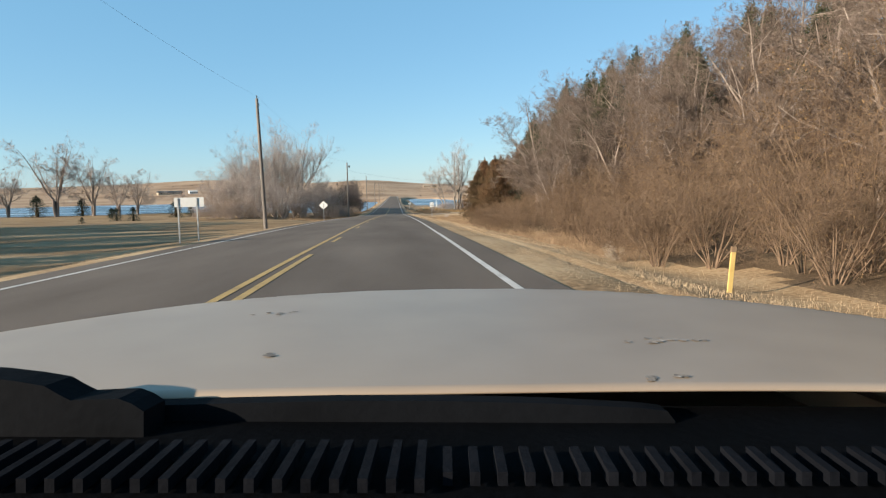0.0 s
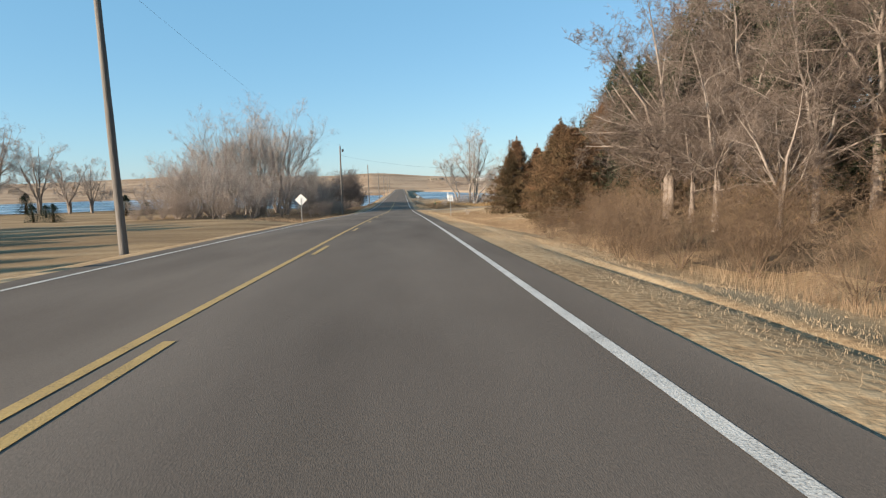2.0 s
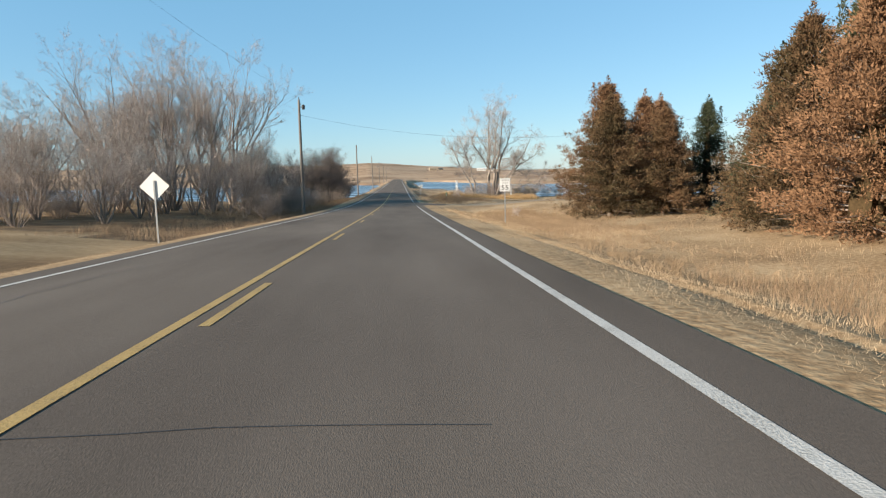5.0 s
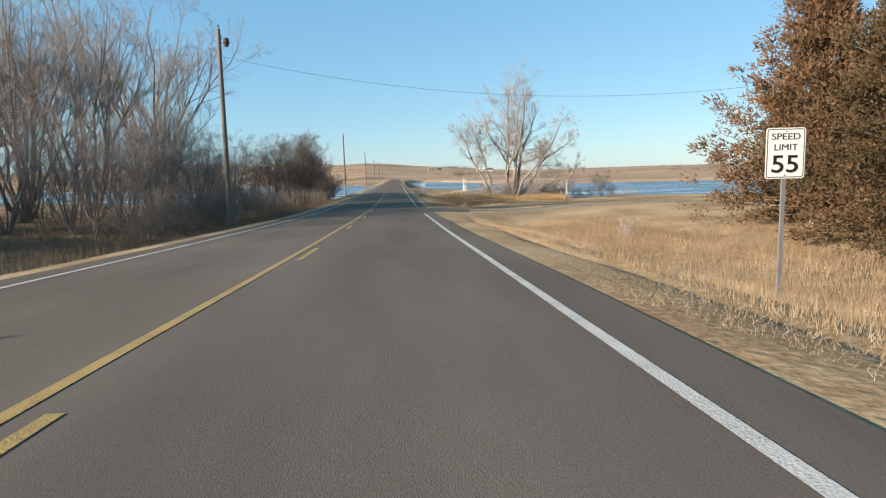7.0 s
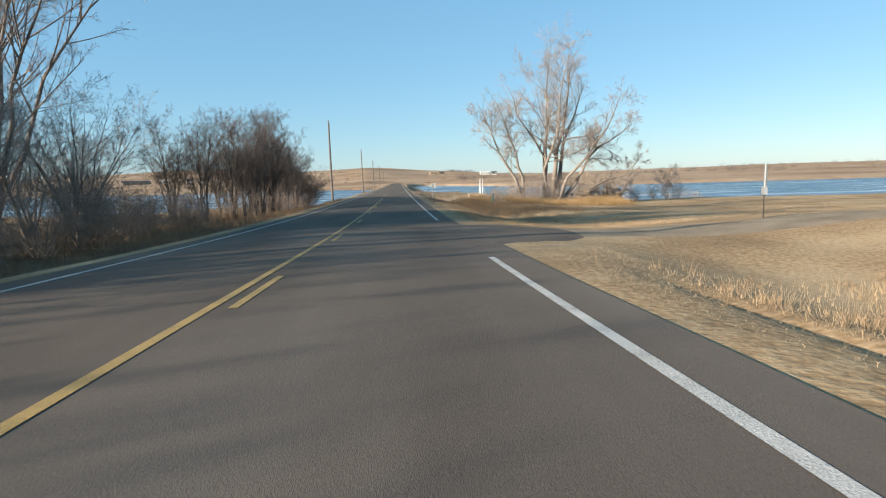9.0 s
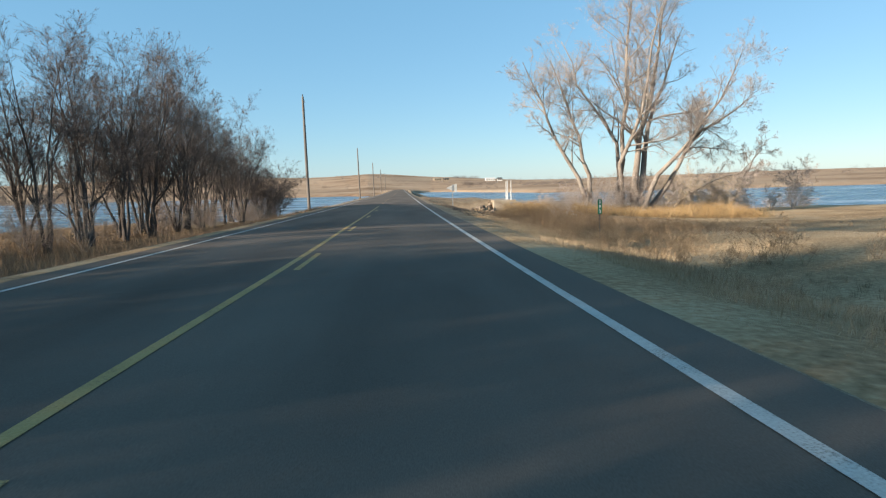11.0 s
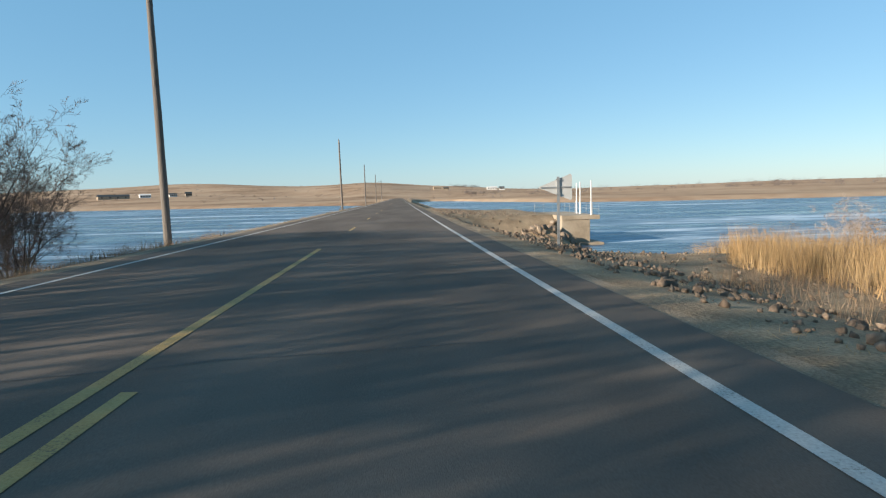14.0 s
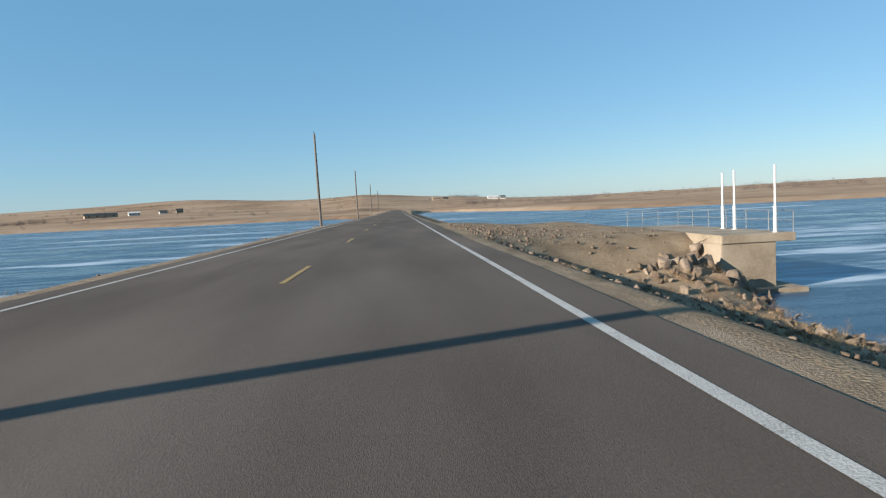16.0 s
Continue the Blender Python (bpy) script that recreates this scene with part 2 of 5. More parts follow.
# ---- mesh helpers ----
def mesh_np(name, verts, faces, material, smooth=False):
    """A mesh from arrays: verts n x 3, faces one array k x 3 or k x 4, or a list of such arrays."""
    me = bpy.data.meshes.new(name)
    fl = faces if isinstance(faces, list) else [faces]
    loops = np.concatenate([f.ravel() for f in fl]).astype(np.int32)
    totals = np.concatenate([np.full(len(f), f.shape[1]) for f in fl]).astype(np.int32)
    starts = np.concatenate([[0], np.cumsum(totals)[:-1]]).astype(np.int32)
    me.vertices.add(len(verts))
    me.vertices.foreach_set("co", np.asarray(verts, np.float32).ravel())
    me.loops.add(len(loops))
    me.loops.foreach_set("vertex_index", loops)
    me.polygons.add(len(totals))
    me.polygons.foreach_set("loop_start", starts)
    if smooth:
        me.polygons.foreach_set("use_smooth", np.ones(len(totals), bool))
    me.materials.append(material)
    me.update(calc_edges=True)
    return me

def part(name, bm, material, parent=None, label="", smooth=False):
    me = bpy.data.meshes.new(name)
    bm.to_mesh(me)
    bm.free()
    me.materials.append(material)
    if smooth:
        me.polygons.foreach_set("use_smooth", np.ones(len(me.polygons), bool))
    ob = new(name, me)
    ob.parent = parent
    if label:
        tagged(ob, label)
    return ob

def part_np(name, verts, faces, material, parent=None, label="", smooth=False):
    ob = new(name, mesh_np(name, verts, faces, material, smooth))
    ob.parent = parent
    if label:
        tagged(ob, label)
    return ob

def empty(name, m, label, category, group="", kind=""):
    ob = new(name)
    ob.empty_display_size = 0.3
    ob.matrix_world = m
    return tagged(ob, label, category, group, kind)

def box(bm, x0, x1, y0, y1, z0, z1, bevel=0.0):
    r = bmesh.ops.create_cube(bm, size=1)
    for v in r["verts"]:
        v.co = Vector(((x0 + x1) / 2 + v.co.x * (x1 - x0), (y0 + y1) / 2 + v.co.y * (y1 - y0), (z0 + z1) / 2 + v.co.z * (z1 - z0)))
    if bevel:
        ed = {e for v in r["verts"] for e in v.link_edges}
        bmesh.ops.bevel(bm, geom=list(ed), offset=bevel, segments=2, affect="EDGES")
    return bm

def rod(bm, a, b, r0, r1=None, n=8):
    a, b = Vector(a), Vector(b)
    r = bmesh.ops.create_cone(bm, segments=n, radius1=r0, radius2=r0 if r1 is None else r1, depth=(b - a).length, cap_ends=True)
    m = Matrix.Translation((a + b) / 2) @ (b - a).to_track_quat("Z", "Y").to_matrix().to_4x4()
    bmesh.ops.transform(bm, matrix=m, verts=r["verts"])
    return bm

def tubes(segs, sides):
    """Open tapered tubes for segments given as rows of a, b, radius at a, radius at b."""
    s = np.asarray(segs, float)
    a, b, ra, rb = s[:, :3], s[:, 3:6], s[:, 6], s[:, 7]
    d = b - a
    d /= np.linalg.norm(d, axis=1)[:, None] + 1e-9
    ref = np.where(np.abs(d[:, 2:3]) > .9, np.array([[1., 0, 0]]), np.array([[0, 0, 1.]]))
    u = np.cross(d, ref)
    u /= np.linalg.norm(u, axis=1)[:, None] + 1e-9
    w = np.cross(d, u)
    k = np.arange(sides) * 2 * np.pi / sides
    ring = u[:, None] * np.cos(k)[None, :, None] + w[:, None] * np.sin(k)[None, :, None]
    v = np.stack([a[:, None] + ring * ra[:, None, None], b[:, None] + ring * rb[:, None, None]], 1).reshape(-1, 3)
    i = np.arange(sides)
    j = (i + 1) % sides
    q = np.stack([i, j, j + sides, i + sides], 1)
    f = (q[None] + (np.arange(len(s)) * 2 * sides)[:, None, None]).reshape(-1, 4)
    return v, f

def smooth01(t):
    t = np.clip(t, 0, 1)
    return t * t * (3 - 2 * t)

# ---- the lie of the land ----
GRADE_Y = np.array([-60., 0, 30, 60, 90, 120, 150, 180, 210, 260, 330, 360, 520, 900, 1500])
GRADE = np.array([-0.0205, -0.0205, -0.0283, -0.0348, -0.0377, -0.0282, -0.0092, -0.0062, -0.0040, -0.0036, -0.0036, -0.0018, 0.0000, 0.0040, 0.0060])
_ys = np.arange(-400, 1600, 2.0)
_g = np.interp(_ys, GRADE_Y, GRADE)
_z = np.concatenate([[0], np.cumsum(_g[1:] + _g[:-1])])
_z -= np.interp(150, _ys, _z)
WATER = -3.4

def road_z(y):
    return np.interp(y, _ys, _z)

def wave(x, y, s, seed=0.0):
    """A cheap smooth unevenness, about -1 to 1."""
    x, y = x / s + seed * 1.7, y / s - seed * 2.3
    return (np.sin(x * 1.3 + 1.1 * np.sin(y * .9 + seed)) * np.cos(y * 1.1 + 0.8 * np.sin(x * .7)) + .5 * np.sin(2.3 * x + 1.9 * y + seed)) / 1.5

def land(x, y):
    x, y = np.asarray(x, float), np.asarray(y, float)
    rz = road_z(y)
    # right-hand verge, ditch and meadow
    ditch = rz - .10 - .84 * smooth01((x - 4.5) / 5.2) * (1 - .72 * np.exp(-((y - 130.2) / 8) ** 2))
    hill = np.clip(x - 10, 0, 40)
    hill = (.10 * hill + .012 * np.clip(hill, 0, 28) ** 2) * (1 - smooth01((y - 52) / 34)) * smooth01((y + 120) / 60)
    meadow = -.6 * smooth01((y - 125) / 60) * smooth01((x - 12) / 14) + .35 * smooth01((x - 11) / 8) * smooth01((y - 60) / 30) * (1 - smooth01((y - 135) / 35))
    gully = -.26 * np.exp(-((x - 6.05 - .12 * wave(y, y * 0, 5, 3)) / .22) ** 2) * smooth01((y + 5) / 5) * (1 - smooth01((y - 117) / 4)) * np.clip(.75 + .5 * wave(y, x * 0, 9, 1), .2, 1)
    right = ditch + hill + meadow + gully
    # lake on the right: the bank drops beyond y of about 192, and beside the causeway
    shore_r = 192 + 5 * wave(x, y * 0, 14, 2) - .10 * np.clip(x - 30, 0, 300)
    drop_r = smooth01((y - shore_r) / 12) * (.72 * np.clip((x - 5.0) / 10.8, 0, 1) ** .92 + .28 * smooth01((x - 15.8) / 4))
    right = right * (1 - drop_r) + (WATER - 1.2) * drop_r
    bench = smooth01((y - 221.0 + .25 * wave(x, y, 1.7, 3)) / 2.8) * (1 - smooth01((y - 245) / 16)) * (1 - smooth01((x - 15.3) / 1.4))
    right = right + 1.25 * np.exp(-((x - 13.5) / 2.0) ** 2 - ((y - 220.4) / 1.9) ** 2) * (1 - bench)
    right = np.where(x > 4.4, right * (1 - bench) + (rz - .18 - (rz + 1.02 - .18) * smooth01((x - 4.6) / 7)) * bench, right)
    # left-hand verge and mown field
    left = rz - .10 - .66 * smooth01((-4.5 - x) / 4.2)
    field = np.interp(y, [-200, -40, 30, 60, 90, 120, 150, 400], [4.4, 4.0, 2.35, 1.95, 1.35, .75, .55, .5])
    k = smooth01((-7.5 - x) / 7)
    left = left * (1 - k) + np.minimum(field, rz - .5 + .04 * np.clip(-x - 10, 0, 40)) * k
    shore_l = 158 + 4 * wave(x, y * 0, 17, 5) - .12 * np.clip(-x - 90, 0, 200) + 24 * smooth01((x + 22) / 10)
    drop_l = smooth01((y - shore_l) / 16) * smooth01((-5.6 - x) / 9)
    left = left * (1 - drop_l) + (WATER - 1.2) * drop_l
    z = np.where(x > 0, right, left)
    z = np.where(np.abs(x) < 4.4, rz - .13, z)
    # far shores and the prairie hills behind them
    dx, dy = x, y - 150
    bear = np.degrees(np.arctan2(dx, np.maximum(dy, 1)))
    dist = np.hypot(dx, dy)
    far_shore = np.interp(bear, [-75, -45, -32, -15, -5, -3, 3, 5, 8, 14, 22, 35, 60, 80], [420, 470, 480, 360, 330, 300, 420, 400, 330, 262, 245, 258, 330, 420])
    ridge = sum(np.interp(bear + o, [-75, -45, -32, -25, -18, -12, -7, -3, 0, 3, 5, 9, 15, 25, 40, 75], [26, 26, 27, 33, 37, 30, 27, 36, 30, 26, 24, 12, 8.5, 10, 12, 16]) for o in (-2.4, -1.2, 0, 1.2, 2.4)) / 5
    rise = (dist - far_shore) / 1150
    up = WATER - 1.2 + 2.6 * smooth01(rise * 60) + ridge * smooth01(rise) + wave(x, y, 130, 1) * 1.8 * smooth01(rise * 6) + wave(x, y, 380, 3) * 5.0 * smooth01(rise * 1.5)
    far = (dist > far_shore - 30) & (y > 240)
    kk = np.maximum(smooth01((np.abs(x) - 5) / 14), smooth01((y - 640) / 120))
    up_road = (rz - .16) * (1 - kk) + up * kk
    nearcause = smooth01((y - 430) / 60)
    up = np.where(np.abs(x) < 19, np.where(y > 430, up_road * nearcause + z * (1 - nearcause), z), up)
    z = np.where(far, np.where(np.abs(x) < 19, up, np.maximum(up, np.minimum(z, WATER - 1.2))), z)
    fine = wave(x, y, 2.1, 4) * .05 + wave(x, y, 7, 6) * .07
    return z + fine * smooth01((np.abs(x) - 4.8) / 3)

def axis(parts):
    out = []
    for a, b, s in parts:
        out += list(np.arange(a, b, s))
    return np.array(out + [parts[-1][1]])

XS = axis([(-3200, -600, 130), (-600, -160, 22), (-160, -44, 4), (-44, -14, 1.5), (-14, -4.4, .6), (-4.4, 4.4, 2.2), (4.4, 8, .22), (8, 16, .5), (16, 44, 1.4), (44, 160, 4), (160, 600, 20), (600, 3200, 130)])
YG = axis([(-420, -60, 20), (-60, -10, 4), (-10, 250, 1.2), (250, 330, 3), (330, 700, 9), (700, 1700, 30), (1700, 4200, 120)])

def build_ground():
    gx, gy = np.meshgrid(XS, YG)
    v = np.stack([gx, gy, land(gx, gy)], -1).reshape(-1, 3)
    nx, ny = len(XS), len(YG)
    i = (np.arange(ny - 1)[:, None] * nx + np.arange(nx - 1)[None]).ravel()
    f = np.stack([i, i + 1, i + nx + 1, i + nx], 1)
    me = mesh_np("ground", v, f, M_GRASS, smooth=True)
    me.materials.append(M_HILL)
    me.materials.append(M_GRAVEL)
    me.materials.append(M_BANK)
    me.materials.append(M_LITTER)
    me.materials.append(M_FIELD)
    cx, cy = v[f].mean(1)[:, 0], v[f].mean(1)[:, 1]
    idx = np.where((cy > 262) & (np.abs(cx) > 12) | (cy > 420), 1, 0)
    idx = np.where((np.abs(cx) < 4.5) & (cy < 618) | (cy > 158) & (cy <= 176) & (cx > 0) & (cx < 6.8 + .5 * np.sin(cy)) | (cy > 174) & (cy < 420) & (np.abs(cx) < 12.5) | (cy > 198) & (cy < 250) & (cx > 0) & (cx < 20), 2, idx)
    bank = (idx == 2) & (cy > 158) & (cx > 4.7) | (cy > 176) & (cy < 250) & (cx > 4.7) & (cx < 20) | (cy > 174) & (cy < 420) & (cx < -5.2) & (cx > -12.5)
    idx = np.where(bank, 3, idx)
    wood = (cy > -60) & (cy < 68) & (cx > 10.8 + .5 * np.sin(cy * .8) + .03 * np.maximum(cy - 30, 0)) & (cx < 60) | (cy > 92) & (cy < 150) & (cx < -12.5 + np.sin(cy * .7)) & (cx > -27) | (cy > 140) & (cy < 194) & (cx < -8.6) & (cx > -13.5)
    idx = np.where(wood & (idx == 0), 4, idx)
    idx = np.where((idx == 0) & (cy > 88) & (cy < 176) & (cx < -4.8) & (cx > -13), np.where(cx > -6.6, 3, 4), idx)
    idx = np.where((idx == 0) & (cx < -7.2 + .5 * np.sin(cy * .6)) & (cy < 172), 5, idx)
    me.polygons.foreach_set("material_index", idx.astype(np.int32))
    tagged(new("ground", me), "dry golden winter grassland with brown prairie hills around a lake", "ground", kind="structure")

def build_water():
    v = np.array([(-3000, -300, WATER), (3000, -300, WATER), (3000, 2600, WATER), (-3000, 2600, WATER)])
    tagged(new("water", mesh_np("water", v, np.array([[0, 1, 2, 3]]), M_ICE)), "blue frozen lake with pale streaks of ice", "lake", kind="structure")

def strip(name, x0, x1, y0, y1, lift, material, step=2.0, crown=True, wob=0.0, thick=0.0):
    """A ribbon that follows the crowned road surface."""
    n = max(2, int((y1 - y0) / step) + 1)
    y = np.linspace(y0, y1, n)
    cols = [x0, x1] if x1 - x0 < 1 else list(np.linspace(x0, x1, 9))
    vs = []
    for c in cols:
        xx = c + wob * wave(y, y * 0 + c, 6, 3)
        vs.append(np.stack([xx, y, road_z(y) - .0165 * np.abs(xx) + lift], 1))
    v = np.concatenate(vs)
    f = []
    for c in range(len(cols) - 1):
        i = np.arange(n - 1) + c * n
        f.append(np.stack([i, i + n, i + n + 1, i + 1], 1))
    f = np.concatenate(f)
    return v, f

def build_road():
    v, f = strip("road", -4.35, 4.35, -80, 620, 0.0, M_ASPH, 2.0, wob=.05)
    road = tagged(new("road", mesh_np("road", v, f, M_ASPH, True)), "worn grey two-lane asphalt road with faded paint", "road", kind="structure")
    for name, x, spans, m, w in (
        ("edge_line", -3.65, ((-60, 172), (172, 620)), M_WHITE, .11), ("edge_line", 3.68, ((-60, 121.6), (137, 620)), M_WHITE, .12),
        ("centre_line", 0.0, ((-60, 187.2),), M_YELLOW, .11), ("centre_line", .25, ((-60, 8.6),), M_YELLOW, .11)):
        for a, b in spans:
            vv, ff = strip(name, x - w / 2, x + w / 2, a, b, .005, m, 1.5, wob=.012)
            part_np(name, vv, ff, m, road)
    ends = [15.6 + 10.4 * k for k in range(11)] + [129.2 + 9.5 * k for k in range(6)] + [197.99 + 12.16 * k for k in range(30)]
    for e in ends:
        x = .25 if e < 185 else .03
        vv, ff = strip("dash", x - .05, x + .05, e - (2.6 if e < 185 else 3.0), e, .005, M_YELLOW, 1.0)
        part_np("dash", vv, ff, M_YELLOW, road)
    # sealed cracks wander across and along the lanes
    rng = np.random.default_rng(5)
    segs = []
    for k in range(16):
        y0 = rng.uniform(0, 260)
        if k % 8:
            p = np.array([rng.uniform(-4, -1), y0])
            d = np.array([.45, rng.normal(0, .05)])
        else:
            p = np.array([rng.choice([-1.9, -3.0]), y0])
            d = np.array([rng.normal(0, .02), .5])
        for q in range(rng.integers(8, 18)):
            e = p + d + rng.normal(0, .05, 2)
            if abs(e[0]) > 4.1:
                break
            segs.append((p, e))
            p = e
    vv, ff = [], []
    for a, b in segs:
        t = (b - a) / np.linalg.norm(b - a)
        nrm = np.array([-t[1], t[0]]) * .005
        i = len(vv)
        for q in (a - nrm, a + nrm, b + nrm, b - nrm):
            vv.append((q[0], q[1], road_z(q[1]) - .0165 * abs(q[0]) + .0035))
        ff.append((i, i + 3, i + 2, i + 1))
    tagged(part_np("crack_sealer", np.array(vv), np.array(ff), M_TAR, road), kind="stuff")

def build_side_road():
    # a gravel track that leaves the road on the right
    n = 40
    s = np.linspace(0, 1, n)
    cx, cy = 4.1 + 60 * s, 129.4 + 4.5 * s - 3.0 * s ** 2
    half = 2.1 + 5.4 * np.clip(1 - s * 12, 0, 1) ** 2
    v = []
    for k in np.linspace(-1, 1, 9):
        x, y = cx + 0 * s, cy + half * k
        top = np.maximum(land(x, y) + .05, np.where(x < 22, road_z(y) - .075 - .06 * (x - 4.1), -99))
        v.append(np.stack([x, y, top * (1 - k ** 4) + np.minimum(land(x, y) - .05, top) * k ** 4], 1))
    v = np.concatenate(v)
    f = np.concatenate([np.stack([np.arange(n - 1) + c * n, np.arange(n - 1) + c * n + 1, np.arange(n - 1) + (c + 1) * n + 1, np.arange(n - 1) + (c + 1) * n], 1) for c in range(8)])
    me = mesh_np("side_road", v, f, M_TRACK, True)
    me.materials.append(M_ASPH)
    me.polygons.foreach_set("material_index", (v[f].mean(1)[:, 0] < 6.8).astype(np.int32))
    tagged(new("side_road", me), "grey-brown gravel track leaving the asphalt road", "track", kind="structure")

build_ground()
build_water()
build_road()
build_side_road()

# ---- trees ----
def unit(v):
    return v / (np.linalg.norm(v) + 1e-9)

def leaf_bits(points, size, rng, n_each=1, droop=.3):
    """Small bent leaves, one folded quad each, scattered round the points."""
    p = np.repeat(points, n_each, 0) + rng.normal(0, size * 1.2, (len(points) * n_each, 3))
    a = rng.normal(0, 1, p.shape)
    a[:, 2] -= droop
    a /= np.linalg.norm(a, axis=1)[:, None]
    b = np.cross(a, rng.normal(0, 1, p.shape))
    b /= np.linalg.norm(b, axis=1)[:, None]
    s = size * rng.uniform(.6, 1.4, (len(p), 1))
    v = np.stack([p - b * s * .35, p + a * s, p + b * s * .35], 1).reshape(-1, 3)
    f = np.arange(len(v)).reshape(-1, 3)
    return v, f

def resample(pts, k):
    """k points at even steps along a bent line."""
    p = np.array(pts, float)
    d = np.concatenate([[0], np.cumsum(np.linalg.norm(np.diff(p, axis=0), axis=1))])
    q = np.linspace(0, d[-1], k)
    return np.stack([np.interp(q, d, p[:, i]) for i in range(3)], 1)

def shoots(rng, P, R, per, t0, angle, ratio, fall):
    """Where side shoots leave the lines P, which way they go, how long and how thick: longer lines carry more of them."""
    n, k, _ = P.shape
    seg = np.diff(P, axis=1)
    ln = np.linalg.norm(seg, axis=2).sum(1)
    m = int(n * per)
    who = rng.choice(n, m, p=ln / ln.sum())
    t = t0 + (1 - t0) * rng.uniform(0, 1, m) ** .85
    i = np.minimum((t * (k - 1)).astype(int), k - 2)
    f = (t * (k - 1) - i)[:, None]
    pos = P[who, i] * (1 - f) + P[who, i + 1] * f
    rad = R[who, i] * (1 - f[:, 0]) + R[who, i + 1] * f[:, 0]
    tan = seg[who, i]
    tan = tan / (np.linalg.norm(tan, axis=1)[:, None] + 1e-9)
    perp = np.cross(tan, rng.normal(0, 1, (m, 3)))
    perp /= np.linalg.norm(perp, axis=1)[:, None] + 1e-9
    a = (radians(angle) * rng.uniform(.6, 1.35, m))[:, None]
    return pos, tan * np.cos(a) + perp * np.sin(a), ratio * ln[who] * (1 - fall * t) * rng.uniform(.65, 1.3, m), rad

def sprout(rng, P, R, per=7, t0=.2, angle=40, ratio=.45, up=.05, wig=.08, k=5, rad=.62, thin=.35, rmin=.004, fall=.5):
    """The next order of branches: lines of k points that bend upwards and wander, with their radii."""
    pos, d, L, r = shoots(rng, P, R, per, t0, angle, ratio, fall)
    out = [pos]
    for _ in range(k - 1):
        d = d + rng.normal(0, wig, d.shape) + np.array([0, 0, up])
        d = d / (np.linalg.norm(d, axis=1)[:, None] + 1e-9)
        pos = pos + d * (L / (k - 1))[:, None]
        out.append(pos)
    r0 = np.maximum(r * rad * rng.uniform(.6, 1.05, len(r)), rmin)
    return np.stack(out, 1), np.maximum(r0[:, None] * np.linspace(1, thin, k)[None], rmin * .8)

def limb_tubes(P, R, sides):
    """One tapered, bending tube for each line of points."""
    n, k, _ = P.shape
    t = np.gradient(P, axis=1)
    t /= np.linalg.norm(t, axis=2)[..., None] + 1e-9
    ref = np.where(np.abs(t[:, :1, 2:3]) > .8, np.array([1., 0, 0]), np.array([0, 0, 1.]))
    u = np.cross(t, np.broadcast_to(ref, t.shape))
    u /= np.linalg.norm(u, axis=2)[..., None] + 1e-9
    w = np.cross(t, u)
    q = np.arange(sides)
    c, z = np.cos(q * 2 * np.pi / sides), np.sin(q * 2 * np.pi / sides)
    v = P[:, :, None] + (u[:, :, None] * c[:, None] + w[:, :, None] * z[:, None]) * R[:, :, None, None]
    j = (q + 1) % sides
    one = np.stack([q, j, j + sides, q + sides], 1)
    base = (np.arange(n)[:, None] * k + np.arange(k - 1)[None]).ravel() * sides
    return v.reshape(-1, 3), (one[None] + base[:, None, None]).reshape(-1, 4)

def slivers(rng, P, R, per, width, ratio=.6, angle=40, t0=.1, up=.1):
    """The finest shoots, one thin point each."""
    pos, d, L, _ = shoots(rng, P, R, per, t0, angle, ratio, .3)
    d = d + np.array([0, 0, up])
    d /= np.linalg.norm(d, axis=1)[:, None]
    u = np.cross(d, rng.normal(0, 1, d.shape))
    u *= (width / 2 / (np.linalg.norm(u, axis=1) + 1e-9))[:, None]
    v = np.stack([pos - u, pos + u, pos + d * L[:, None]], 1).reshape(-1, 3)
    return v, np.arange(len(v)).reshape(-1, 3)

def stack(sets):
    vs, fs, base = [], [], 0
    for v, f in sets:
        vs.append(v)
        fs.append(f + base)
        base += len(v)
    quads, tris = [f for f in fs if f.shape[1] == 4], [f for f in fs if f.shape[1] == 3]
    return np.concatenate(vs), [np.concatenate(q) for q in (quads, tris) if q]

def wood_arrays(rng, stems, base_r, orders, fine, tip=.12, wood=2):
    """Stems and their orders of branches; the first ones are the trunk's array, the rest the crown's."""
    k = 9
    P = np.stack([resample(s, k) for s in stems])
    P[:, 1:-1] += rng.normal(0, .007, P[:, 1:-1].shape) * np.linalg.norm(P[:, -1] - P[:, 0], axis=1)[:, None, None]
    R = base_r * np.linspace(1, tip, k)[None] ** 1.15 * rng.uniform(.8, 1.05, (len(P), 1))
    R[:, 0] *= 1.25
    big, small = [limb_tubes(P, R, 8)], []
    for i, o in enumerate(orders):
        P, R = sprout(rng, P, R, **o)
        (big if i < wood else small).append(limb_tubes(P, R, (6, 4, 3, 3)[min(i, 3)] if i < wood else 3))
    small.append(slivers(rng, P, R, **fine))
    return stack(big), stack(small)

def bare_tree(name, seed, label, bark, twigs, stems, base_r, orders, fine, group="", category="tree", **kw):
    (wv, wf), (tv, tf) = wood_arrays(np.random.default_rng(seed), stems, base_r, orders, fine, **kw)
    t = empty(name, Matrix(), label, category, group)
    part_np("trunk", wv, wf, bark, t, smooth=True)
    part_np("crown", tv, tf, twigs, t, smooth=True)
    return t

